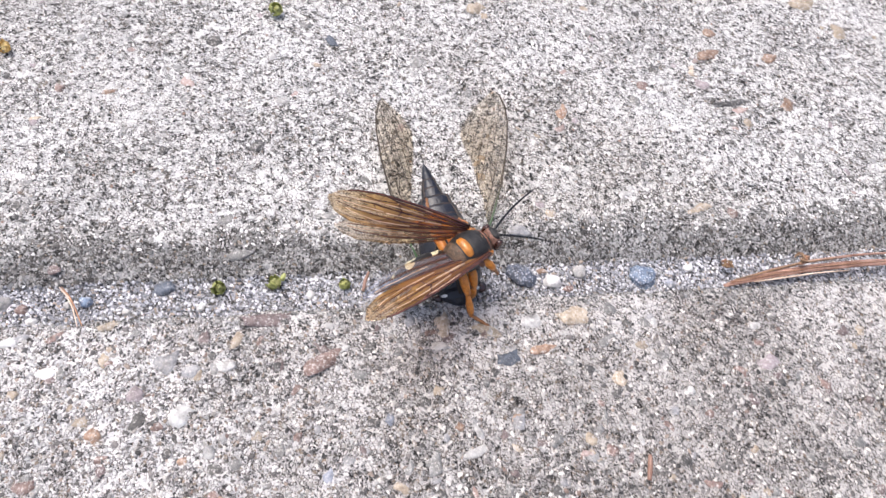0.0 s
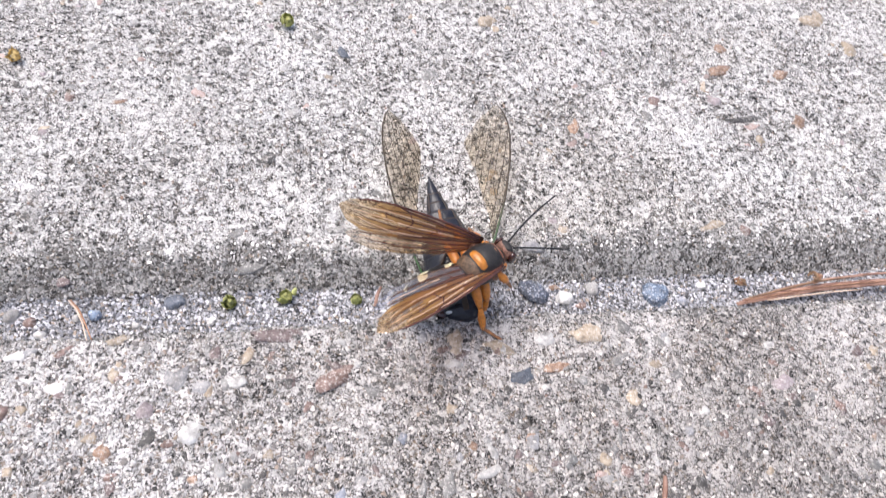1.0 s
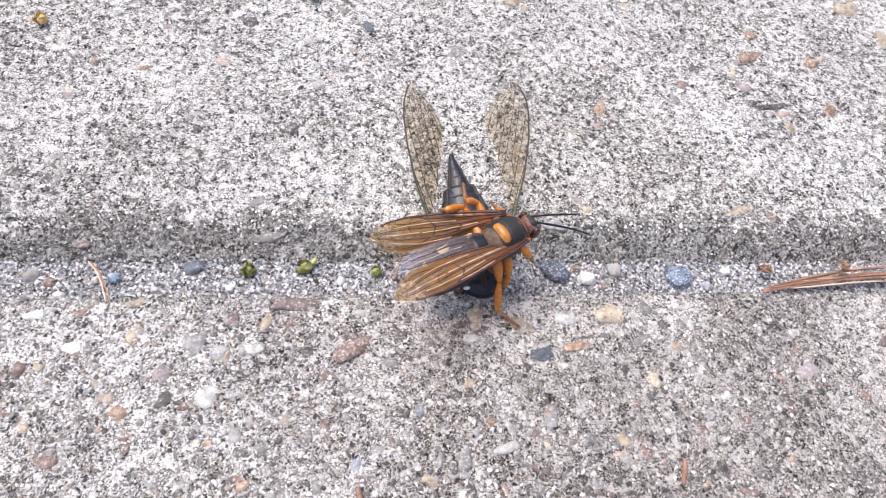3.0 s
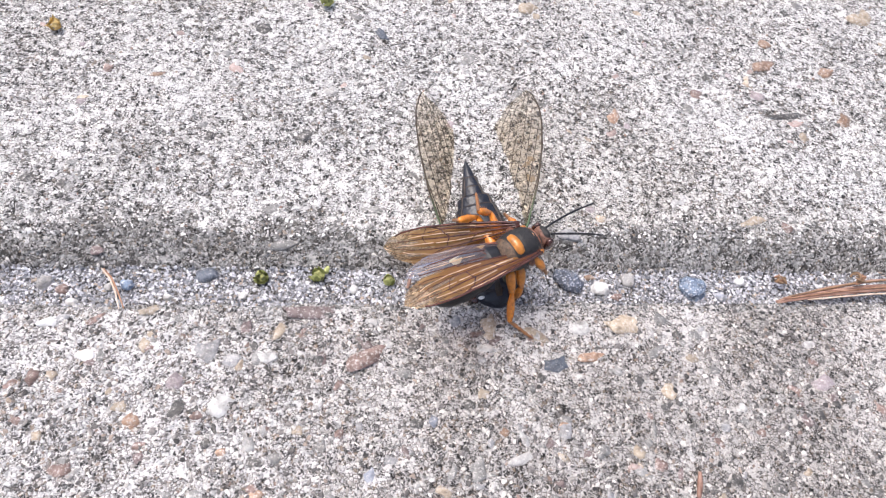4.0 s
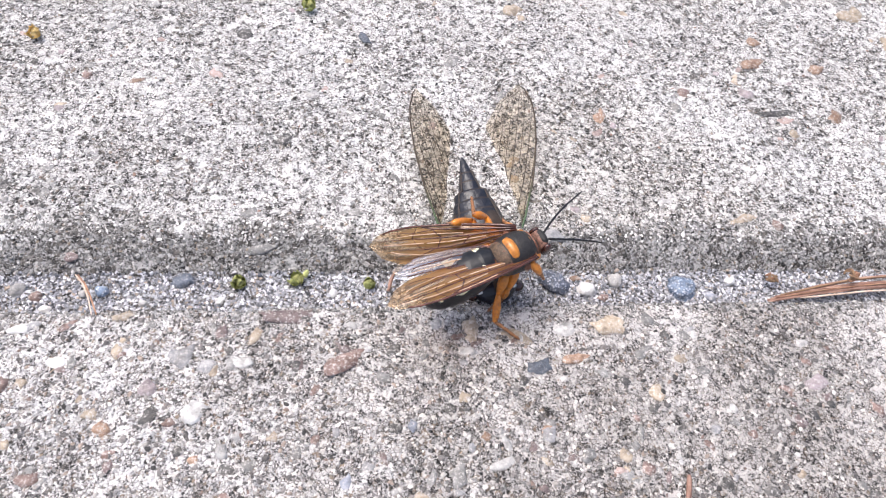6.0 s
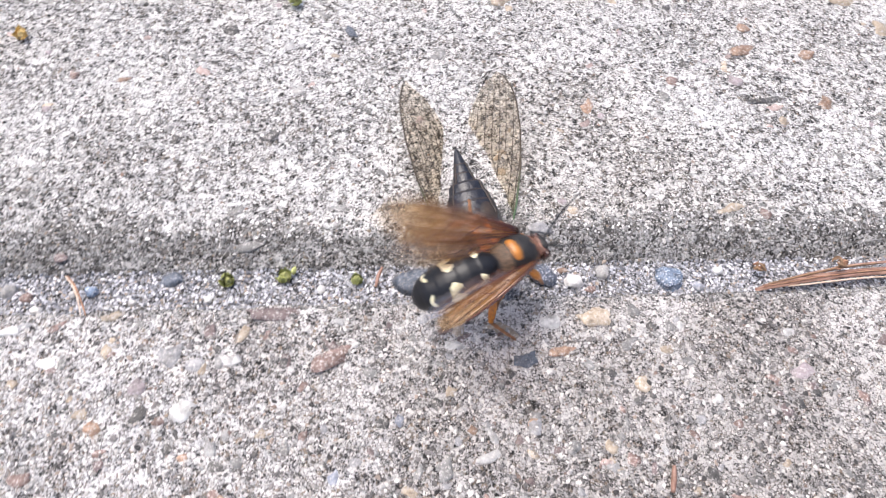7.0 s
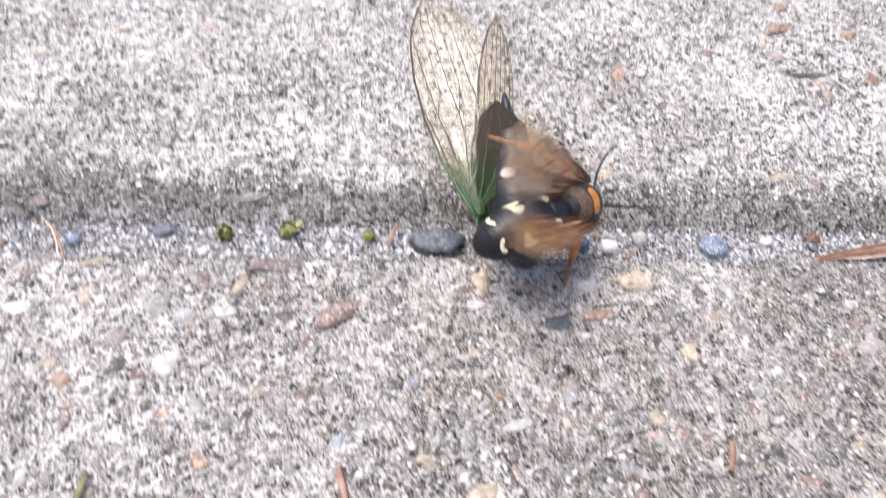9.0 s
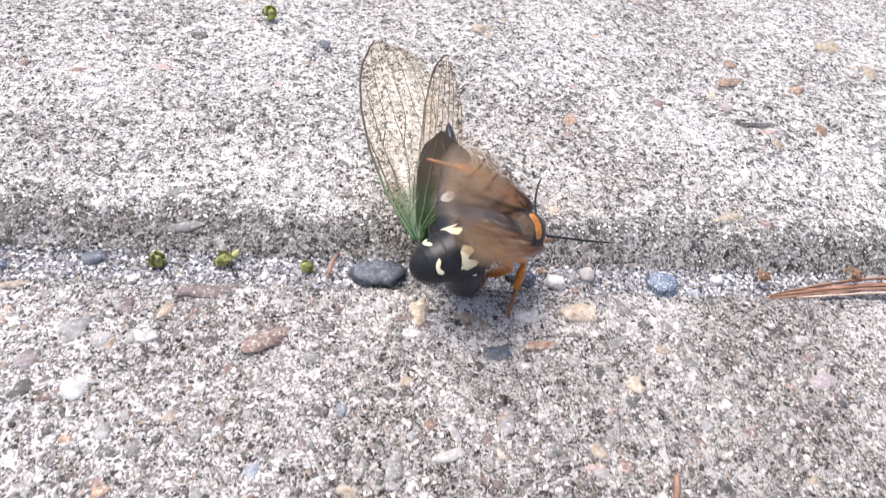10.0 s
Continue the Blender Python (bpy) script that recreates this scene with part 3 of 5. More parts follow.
def membrane(name, tint, tint_root, body, body_root, cover, cover_root, gloss=0.12, reach=0.02, streaks=0.0, start=0.0, tint_tip=(0.9, 0.86, 0.8), glint=(0.9, 0.9, 0.9), clearing=0.6):
    """A wing's thin skin: tinted clear, denser towards its root, creased along its length, with a soft gloss, painted
    glint streaks and tip glare.
    """
    m, n, l, p = material(name)
    co = n.new("ShaderNodeTexCoord").outputs["Object"]
    sep = n.new("ShaderNodeSeparateXYZ")
    l.new(co, sep.inputs[0])
    t = noise_tex(n, l, 260, 4, 0.6, co)
    long = n.new("ShaderNodeMapping")
    long.inputs["Scale"].default_value = (0.11, 1.0, 0.5)
    l.new(co, long.inputs["Vector"])
    crease = noise_tex(n, l, 900, 2, 0.5, long.outputs[0])
    wide = noise_tex(n, l, 1000, 2, 0.5, long.outputs[0])
    root = ramp(n, [(0.0, (0, 0, 0)), (1.0, (1, 1, 1))])
    far = math_node(n, l, "DIVIDE", math_node(n, l, "SUBTRACT", sep.outputs[0], start), reach)
    l.new(math_node(n, l, "ADD", far, math_node(n, l, "MULTIPLY", math_node(n, l, "SUBTRACT", t.outputs[0], 0.5), 0.15)), root.inputs[0])
    dark = ramp(n, [(0.5, (0, 0, 0)), (0.56, (1, 1, 1))])
    l.new(crease.outputs[0], dark.inputs[0])
    # glint streaks, placed by a noise mask on the gloss
    band = ramp(n, [(0.57, (0, 0, 0)), (0.62, (1, 1, 1))])
    l.new(wide.outputs[0], band.inputs[0])
    tip = ramp(n, [(0.55, (0, 0, 0)), (0.98, (1, 1, 1))])
    l.new(math_node(n, l, "ADD", far, math_node(n, l, "MULTIPLY", math_node(n, l, "SUBTRACT", wide.outputs[0], 0.5), 0.5)), tip.inputs[0])
    firm = math_node(n, l, "SUBTRACT", 1.0, math_node(n, l, "MULTIPLY", tip.outputs[0], clearing))
    clear = n.new("ShaderNodeBsdfTransparent")
    l.new(mixer(n, l, mixer(n, l, tint_root, tint, root.outputs[0]), tint_tip, tip.outputs[0]), clear.inputs[0])
    # pale glare of the tip mixed into the skin's colour
    skin = mixer(n, l, mixer(n, l, body_root, body, root.outputs[0]), tuple(0.42 * clearing + (1 - 0.67 * clearing) * c for c in body), tip.outputs[0])
    # cells of brighter, clearer skin between the veins
    cell = ramp(n, [(0.5, (0, 0, 0)), (0.6, (1, 1, 1))])
    l.new(noise_tex(n, l, 420, 2, 0.5, long.outputs[0]).outputs[0], cell.inputs[0])
    skin = mixer(n, l, skin, tuple(min(1.0, 1.5 * c) for c in body), math_node(n, l, "MULTIPLY", cell.outputs[0], min(1.0, streaks)))
    l.new(mixer(n, l, skin, tuple(c * 0.4 for c in body_root), math_node(n, l, "MULTIPLY", dark.outputs[0], min(1.0, streaks * 1.3))), p.inputs["Base Color"])
    p.inputs["Roughness"].default_value, p.inputs["Specular IOR Level"].default_value = 0.4, 0.12
    gl = n.new("ShaderNodeBsdfGlossy")
    gl.inputs["Roughness"].default_value = 0.24
    gl.inputs["Color"].default_value = (*glint, 1)
    a, b = n.new("ShaderNodeMixShader"), n.new("ShaderNodeMixShader")
    dense = math_node(n, l, "SUBTRACT", cover_root, math_node(n, l, "MULTIPLY", root.outputs[0], cover_root - cover))
    dense = math_node(n, l, "ADD", dense, math_node(n, l, "MULTIPLY", math_node(n, l, "MULTIPLY", dark.outputs[0], firm), streaks * 0.64))
    l.new(math_node(n, l, "MULTIPLY", math_node(n, l, "MINIMUM", dense, 0.94), firm), a.inputs[0])
    l.new(clear.outputs[0], a.inputs[1])
    through_skin, lit = n.new("ShaderNodeBsdfTranslucent"), n.new("ShaderNodeMixShader")
    l.new(p.inputs["Base Color"].links[0].from_socket, through_skin.inputs[0])
    lit.inputs[0].default_value = 0.55
    l.new(p.outputs[0], lit.inputs[1])
    l.new(through_skin.outputs[0], lit.inputs[2])
    l.new(lit.outputs[0], a.inputs[2])
    fr = n.new("ShaderNodeFresnel")
    fr.inputs[0].default_value = 1.45
    shine = math_node(n, l, "ADD", math_node(n, l, "MULTIPLY", fr.outputs[0], gloss * 3), gloss * 0.3)
    shine = math_node(n, l, "ADD", shine, math_node(n, l, "MULTIPLY", math_node(n, l, "MULTIPLY", band.outputs[0], root.outputs[0]), streaks * 0.46))
    # extra shine painted on towards the tip
    shine = math_node(n, l, "ADD", shine, math_node(n, l, "MULTIPLY", tip.outputs[0], streaks * 0.16))
    l.new(shine, b.inputs[0])
    l.new(a.outputs[0], b.inputs[1])
    l.new(gl.outputs[0], b.inputs[2])
    l.new(b.outputs[0], n["Material Output"].inputs[0])
    relief = math_node(n, l, "ADD", t.outputs[0], math_node(n, l, "MULTIPLY", crease.outputs[0], 1.5 * streaks))
    bump(n, l, p, relief, 0.00016, 0.6)
    l.new(p.inputs["Normal"].links[0].from_socket, gl.inputs["Normal"])
    return m


AMBER_SKIN = membrane("amber_wing_skin", (0.86, 0.62, 0.28), (0.6, 0.31, 0.1), (0.68, 0.38, 0.12), (0.4, 0.15, 0.04), 0.36, 0.5, 0.12, 0.03, 0.46, 0.003, (0.92, 0.85, 0.72), (1.0, 0.87, 0.72), 0.48)
SMOKY_SKIN = membrane("smoky_wing_skin", (0.84, 0.7, 0.46), (0.6, 0.34, 0.16), (0.54, 0.31, 0.1), (0.3, 0.11, 0.03), 0.36, 0.4, 0.16, 0.022, 0.38, 0.003, (0.9, 0.84, 0.74), (1.0, 0.92, 0.84), 0.4)
# near hindwing only: bluish sky reflection put into its tone and gloss colour
SHEEN_SKIN = membrane("sheen_wing_skin", (0.82, 0.74, 0.62), (0.62, 0.38, 0.16), (0.34, 0.29, 0.26), (0.26, 0.1, 0.035), 0.24, 0.34, 0.26, 0.018, 0.42, 0.003, (0.86, 0.84, 0.82), (0.84, 0.89, 1.0))
AMBER_VEIN = chitin("maroon_wing_vein", (0.035, 0.012, 0.01), (0.12, 0.04, 0.025), 0.25, 0.5, 350)
# pale colour for the modelled highlight lines on the wings
PALE_GLINT = chitin("pale_wing_glint", (0.42, 0.24, 0.13), (0.72, 0.52, 0.38), 0.25, 0.5, 350)


def solid(table, mat, name, parent, seg=22, n=40, label=""):
    """A round body lofted along x from rows of (x, centre z, half width, half height)."""
    bm = bmesh.new()
    rings = []
    for x in np.linspace(table[0][0], table[-1][0], n):
        z, w, h = lerp_table(table, x)
        rings.append([bm.verts.new((x * MM, w * math.sin(a) * MM, (z + h * math.cos(a)) * MM)) for a in (2 * math.pi * k / seg for k in range(seg))])
    for p, q in zip(rings, rings[1:]):
        for k in range(seg):
            bm.faces.new((p[k], p[(k + 1) % seg], q[(k + 1) % seg], q[k]))
    bm.faces.new(rings[0])
    bm.faces.new(rings[-1][::-1])
    return part(name, bm, mat, parent, label)


def patch(table, outline, mat, name, parent, lift=0.07, label=""):
    """A marking on a lofted body: cells (x, angle from the back in degrees) bounded by outline(u) = (x0, x1, a)."""
    bm = bmesh.new()
    grid = []
    for x0, x1, a in outline:
        line = []
        for k in range(5):
            x = x0 + (x1 - x0) * k / 4
            z, w, h = lerp_table(table, x)
            edge = 0.0 if k in (0, 4) or a in (outline[0][2], outline[-1][2]) else lift
            t = radians(a)
            line.append(bm.verts.new((x * MM, (w + edge - 0.02 + 0.02) * math.sin(t) * MM, (z + (h + edge) * math.cos(t)) * MM)))
        grid.append(line)
    for p, q in zip(grid, grid[1:]):
        for k in range(4):
            bm.faces.new((p[k], p[k + 1], q[k + 1], q[k]))
    return part(name, bm, mat, parent, label)


THORAX = [(-5.4, -0.4, 0.7, 0.8), (-4.9, -0.3, 2.0, 1.9), (-3.8, -0.1, 3.1, 2.9), (-2.0, 0.1, 3.7, 3.6), (0.0, 0.1, 3.9, 3.9), (2.0, 0.0, 3.6, 3.7), (3.4, -0.2, 2.9, 3.0), (4.4, -0.4, 1.9, 2.0), (4.9, -0.5, 1.0, 1.1)]
_r = [(0.0, 0.0, 0.85, 0.85), (-0.8, 0.0, 1.41, 1.32), (-2.4, -0.1, 2.73, 2.54), (-4.2, -0.2, 3.62, 3.34), (-4.4, -0.2, 3.48, 3.2), (-6.6, -0.3, 4.18, 3.81), (-8.6, -0.5, 4.37, 3.95), (-8.8, -0.5, 4.18, 3.76), (-10.8, -0.65, 4.32, 3.9), (-12.6, -0.85, 4.09, 3.62), (-12.8, -0.85, 3.9, 3.43), (-14.6, -1.15, 3.52, 3.15), (-15.6, -1.35, 3.1, 2.77), (-15.75, -1.4, 2.91, 2.58), (-16.4, -1.6, 2.44, 2.21), (-17.0, -1.8, 1.83, 1.69), (-17.4, -1.95, 1.13, 1.08), (-17.6, -2.0, 0.28, 0.28)]
ABDOMEN = sorted(_r)


def oval(table, x, a, length, spread, mat, name, parent, lift=0.06, label=""):
    """A rounded marking centred at x and the angle a."""
    rows = []
    for k in range(9):
        q = -1 + 2 * k / 8
        w = length / 2 * max(0.12, math.sqrt(max(0.0, 1 - q * q)))
        rows.append((x - w, x + w, a + spread / 2 * q))
    return patch(table, rows, mat, name, parent, lift, label)


def wing_sheet(name, length, edge_front, edge_back, mat, parent, pleats, depth, n=34, m=18):
    """A wing's skin, x to its tip, y to its leading edge; returns it and its surface."""
    def at(u, v):
        f, b = lerp_table(edge_front, u)[0], lerp_table(edge_back, u)[0]
        y = b + (f - b) * v
        z = depth * math.sin(v * math.pi * pleats) * (0.35 + 0.65 * math.sin(math.pi * min(1, u * 0.9 + 0.1))) + 0.9 * math.sin(u * 1.8) * (v - 0.5) * depth
        return Vector((u * length * MM, y * MM, z * MM))
    bm = bmesh.new()
    g = [[bm.verts.new(at(i / (n - 1), j / (m - 1))) for j in range(m)] for i in range(n)]
    for a, b in zip(g, g[1:]):
        for j in range(m - 1):
            bm.faces.new((a[j], a[j + 1], b[j + 1], b[j]))
    return part(name, bm, mat, parent), at


def veins(at, lines, mat, parent, gauge=1.0):
    """Wing veins, and glint lines modelled like them: one ridge for each line of (u, v) points, with its width."""
    for width, pts in lines:
        bm = bmesh.new()
        fine = []
        for (u0, v0), (u1, v1) in zip(pts, pts[1:]):
            for k in range(5):
                fine.append((u0 + (u1 - u0) * k / 5, v0 + (v1 - v0) * k / 5))
        fine.append(pts[-1])
        tube(bm, [at(u, v) for u, v in fine], [gauge * width / 2 * MM * (1.0 - 0.45 * i / len(fine)) for i in range(len(fine))], 5)
        part("vein", bm, mat, parent)


FORE_FRONT = [(0, 0.5), (0.15, 1.1), (0.4, 1.7), (0.7, 1.8), (0.85, 1.2), (0.95, 0.1), (1.0, -1.4)]
FORE_BACK = [(0, -0.9), (0.2, -2.5), (0.45, -4.4), (0.65, -5.6), (0.8, -5.6), (0.92, -4.3), (1.0, -1.8)]
HIND_FRONT = [(0, 0.3), (0.3, 0.9), (0.7, 1.1), (0.9, 0.5), (1.0, -0.9)]
HIND_BACK = [(0, -1.4), (0.12, -2.8), (0.3, -3.9), (0.55, -4.6), (0.8, -4.2), (0.93, -2.8), (1.0, -1.1)]
FORE_LINES = [
    (0.5, [(0, 0.95), (0.3, 0.97), (0.62, 0.98), (0.9, 0.97)]), (0.4, [(0, 0.75), (0.3, 0.8), (0.55, 0.88), (0.64, 0.97)]), (0.36, [(0, 0.55), (0.3, 0.55), (0.5, 0.6), (0.7, 0.66)]),
    (0.32, [(0, 0.3), (0.25, 0.26), (0.45, 0.28), (0.62, 0.34)]), (0.3, [(0, 0.12), (0.3, 0.06), (0.55, 0.05)]), (0.28, [(0.3, 0.55), (0.36, 0.27)]), (0.28, [(0.5, 0.6), (0.55, 0.86)]),
    (0.26, [(0.5, 0.6), (0.53, 0.32)]), (0.15, [(0.7, 0.66), (0.66, 0.95)]), (0.15, [(0.7, 0.66), (0.64, 0.36)]), (0.15, [(0.55, 0.86), (0.7, 0.8), (0.84, 0.9)]), (0.15, [(0.62, 0.34), (0.8, 0.4), (0.93, 0.45)]),
    (0.15, [(0.7, 0.66), (0.82, 0.68), (0.94, 0.7)]), (0.15, [(0.53, 0.32), (0.7, 0.16), (0.84, 0.12)]),
]
HIND_LINES = [(0.34, [(0, 0.92), (0.4, 0.96), (0.85, 0.95)]), (0.28, [(0, 0.6), (0.35, 0.58), (0.6, 0.66), (0.9, 0.7)]), (0.26, [(0, 0.35), (0.3, 0.3), (0.55, 0.3), (0.85, 0.4)]), (0.22, [(0.35, 0.58), (0.4, 0.3)]), (0.2, [(0, 0.15), (0.4, 0.08)])]

# highlights along the pleats, made as thin straw-coloured ridges between the veins
FORE_GLINTS = [(0.2, [(0.3, 0.87), (0.5, 0.93), (0.62, 0.92)]), (0.24, [(0.35, 0.66), (0.55, 0.75), (0.8, 0.76)]), (0.28, [(0.2, 0.4), (0.42, 0.44), (0.6, 0.5)]), (0.2, [(0.4, 0.14), (0.6, 0.2), (0.86, 0.32)]), (0.18, [(0.62, 0.52), (0.9, 0.56)])]
HIND_GLINTS = [(0.22, [(0.2, 0.78), (0.45, 0.83), (0.7, 0.8)]), (0.2, [(0.45, 0.46), (0.65, 0.5), (0.9, 0.56)])]

wasp = tagged(new("wasp"), "black and rust wasp with amber wings, gripping a cicada", "wasp")
solid(THORAX, BLACK_DOWN, "thorax", wasp, 24, 40, "downy black thorax")
patch(THORAX, [(-2.0, -1.4, -37), (-2.35, -0.95, -31), (-2.5, -0.8, -16), (-2.52, -0.78, 0), (-2.5, -0.8, 16), (-2.35, -0.95, 31), (-2.0, -1.4, 37)], ORANGE_SHELL, "scutellum", wasp, 0.28, "shiny orange band across the thorax")
patch(THORAX, [(-5.2 + 0.6 * (abs(a) / 120) ** 2, -2.7 - 0.4 * (abs(a) / 120) ** 2, a) for a in range(-120, 121, 15)], DUSK_DOWN, "rear_lobe", wasp, 0.1, "dusky brown downy hind part of the thorax")
patch(THORAX, [(-3.15, -3.0, -62), (-3.35, -2.85, -50), (-3.4, -2.95, 0), (-3.35, -2.85, 50), (-3.15, -3.0, 62)], RUST_SHELL, "rear_band", wasp, 0.12)
patch(THORAX, [(3.1, 3.4, -95), (2.95, 3.7, -70), (3.0, 3.7, -30), (3.05, 3.7, 0), (3.0, 3.7, 30), (2.95, 3.7, 70), (3.1, 3.4, 95)], RUST_SHELL, "collar", wasp, 0.22, "rust collar behind the head")
for _x0, _x1, _a in ((2.35, 2.6, 78), (4.05, 4.35, 84)):
    patch(THORAX, [(_x0 + 0.1, _x1 - 0.1, -_a), (_x0, _x1, -_a * 0.7), (_x0 + 0.05, _x1 + 0.05, 0), (_x0, _x1, _a * 0.7), (_x0 + 0.1, _x1 - 0.1, _a)], FOOT_BROWN, "collar_rim", wasp, 0.16, "thin tawny rim of the collar")
for _s in (-1, 1):
    patch(THORAX, [(0.4, 0.6, _s * 62), (-0.5, 1.7, _s * 72), (-0.6, 2.0, _s * 84), (-0.2, 1.6, _s * 96), (0.5, 0.7, _s * 104)], RUST_SHELL, "wing_root", wasp, 0.5)
    bm = bmesh.new()
    ball(bm, (2.9 * MM, _s * 2.9 * MM, 0.6 * MM), (0.9 * MM, 0.6 * MM, 0.8 * MM), 2)
    part("shoulder_lobe", bm, ORANGE_SHELL, wasp)
bm = bmesh.new()
ball(bm, (5.9 * MM, 0, -0.6 * MM), (1.3 * MM, 2.6 * MM, 2.2 * MM), 3, 0.12, 2.0)
head = part("head", bm, HEAD_DOWN, wasp, "downy tawny brown head")
for _s in (-1, 1):
    bm = bmesh.new()
    ball(bm, (6.0 * MM, _s * 2.05 * MM, -0.5 * MM), (1.1 * MM, 0.8 * MM, 1.75 * MM), 3)
    part("eye", bm, EYE_DARK, head, "dark glossy eye")
    bm = bmesh.new()
    tube(bm, [(6.6 * MM, _s * 1.5 * MM, -2.4 * MM), (7.4 * MM, _s * 1.3 * MM, -3.4 * MM), (7.9 * MM, _s * 0.3 * MM, -4.0 * MM)], [0.5 * MM, 0.4 * MM, 0.1 * MM], 7)
    part("jaw", bm, BLACK_SHELL, head)
bm = bmesh.new()
ball(bm, (6.1 * MM, 0, 1.05 * MM), (0.8 * MM, 1.6 * MM, 0.6 * MM), 2)
part("brow", bm, BLACK_DOWN, head, "black brow between the eyes")

ANTENNAE = {}
for _side in (1, -1):
    bm = bmesh.new()
    _n = 13
    tube(bm, [(15.0 * i / _n * MM, 0.5 * math.sin(i / _n * 3.0) * MM, -0.9 * math.sin(i / _n * 2.6) * MM) for i in range(_n + 1)], [(0.2 if i % 2 else 0.24) * (1 if i < 10 else 0.8) * MM for i in range(_n + 1)], 7)
    ANTENNAE[_side] = part("antenna", bm, BLACK_SHELL, wasp, "black jointed antenna")

abdomen = solid(ABDOMEN, BLACK_SHELL, "abdomen", wasp, 28, 90, "glossy black abdomen with ivory markings")
for _s in (-1, 1):
    # wedges, broad on the flank and narrow near the back, the last pair slim crescents
    for _x, _in, _out, _a0, _a1, _notch, _lean in ((-4.6, 0.7, 2.3, 26, 68, 0.25, 0.3), (-9.9, 1.7, 3.3, 14, 70, 0.6, 0.2), (-14.1, 0.7, 0.9, 20, 64, 0.35, -0.4)):
        _rows = []
        for _k in range(13):
            _u = _k / 12
            _w = (_in + (_out - _in) * _u ** 0.8) * min(1.0, 0.2 + 5.0 * _u, 0.25 + 6.0 * (1 - _u))
            _mid = _x + _lean * math.sin(math.pi * _u)
            _front = _mid + _w / 2 - _notch * _w * math.exp(-((_u - 0.52) / 0.13) ** 2)
            _rows.append((_mid - _w / 2, max(_front, _mid - _w / 2 + 0.12), _s * (_a0 + (_a1 - _a0) * _u)))
        patch(ABDOMEN, _rows, IVORY_SHELL, "marking", abdomen, 0.05, "ivory wedge-shaped marking")

WINGS, HIND_WINGS = {}, {}
for _side in (1, -1):
    WINGS[_side], _at = wing_sheet("forewing", 29.0, FORE_FRONT, FORE_BACK, AMBER_SKIN, wasp, 7.0, 0.15, 40, 36)
    veins(_at, FORE_LINES, AMBER_VEIN, WINGS[_side], 1.25)
    veins(_at, FORE_GLINTS, PALE_GLINT, WINGS[_side], 1.2)
    tagged(WINGS[_side], "clear amber forewing with brown veins")
    # the near hindwing takes the skin with the painted sky sheen
    HIND_WINGS[_side], _at = wing_sheet("hindwing", 25.5, HIND_FRONT, HIND_BACK, SMOKY_SKIN if _side > 0 else SHEEN_SKIN, wasp, 6.0, 0.14, 34, 30)
    veins(_at, HIND_LINES, AMBER_VEIN, HIND_WINGS[_side], 1.3)
    veins(_at, HIND_GLINTS, PALE_GLINT, HIND_WINGS[_side])


def leg_piece(name, length, profile, mat, spines=0):
    """A leg's piece along x, swollen by its profile, with a few bristles."""
    bm = bmesh.new()
    n = len(profile)
    tube(bm, [(length * i / (n - 1) * MM, 0, 0) for i in range(n)], [r * MM for r in profile], 9)
    ob = part(name, bm, mat, wasp)
    for k in range(spines):
        x = length * (0.3 + 0.65 * k / max(1, spines - 1))
        for s in (-1, 1):
            bm = bmesh.new()
            tube(bm, [(x * MM, s * 0.3 * MM, -0.2 * MM), ((x + 0.7) * MM, s * 0.95 * MM, -0.55 * MM)], [0.1 * MM, 0.02 * MM], 4)
            part("bristle", bm, FOOT_BROWN, ob)
    return ob


LEG_LENGTHS = {("fore", 1): (5.0, 3.8, 4.0), ("fore", -1): (5.0, 3.8, 4.0), ("mid", 1): (8.6, 5.0, 6.0), ("mid", -1): (5.0, 5.0, 5.3), ("hind", 1): (8.6, 6.0, 5.0), ("hind", -1): (5.4, 6.0, 5.9)}
HIPS = {"fore": (2.6, 2.0, -2.6), "mid": (-0.6, 2.4, -3.0), "hind": (-3.0, 2.2, -2.6)}
LEGS = {}
for (_kind, _side), (_a, _b, _c) in LEG_LENGTHS.items():
    LEGS[_kind, _side] = (
        leg_piece("thigh", _a, (0.74, 1.0, 0.98, 0.8, 0.56), LEG_ORANGE),
        leg_piece("shin", _b, (0.44, 0.64, 0.83, 0.76, 0.5), LEG_ORANGE, 5),
        leg_piece("foot", _c, (0.42, 0.33, 0.44, 0.29, 0.4, 0.27, 0.37, 0.24, 0.34, 0.14), FOOT_BROWN),
    )



# ---- the cicada: x to its head, y to its left, z to its back (mm) ----
CICADA_BLACK = chitin("cicada_shell", (0.006, 0.007, 0.012), (0.016, 0.018, 0.028), 0.34, 0.3, 420, 0.0009, 0.4)
CICADA_DUSK = chitin("cicada_plate", (0.018, 0.013, 0.01), (0.06, 0.038, 0.024), 0.5, 0.1, 500, 0.0002)
CICADA_RIM = chitin("cicada_rim", (0.009, 0.008, 0.009), (0.055, 0.034, 0.024), 0.5, 0.0, 260)
OLIVE_PLATE = chitin("olive_plate", (0.05, 0.045, 0.02), (0.17, 0.15, 0.07), 0.55, 0.0, 500)
BLOOM_WHITE = chitin("white_bloom", (0.62, 0.62, 0.6), (0.85, 0.85, 0.83), 0.8, 0.0, 900)
CICADA_GREEN = chitin("cicada_green", (0.05, 0.13, 0.04), (0.14, 0.26, 0.08), 0.45, 0.1)
CLEAR_SKIN = membrane("clear_wing_skin", (0.76, 0.69, 0.57), (0.3, 0.44, 0.22), (0.24, 0.2, 0.12), (0.05, 0.14, 0.045), 0.05, 0.66, 0.025, 0.012, 0.08, 0.003, (0.87, 0.81, 0.71))


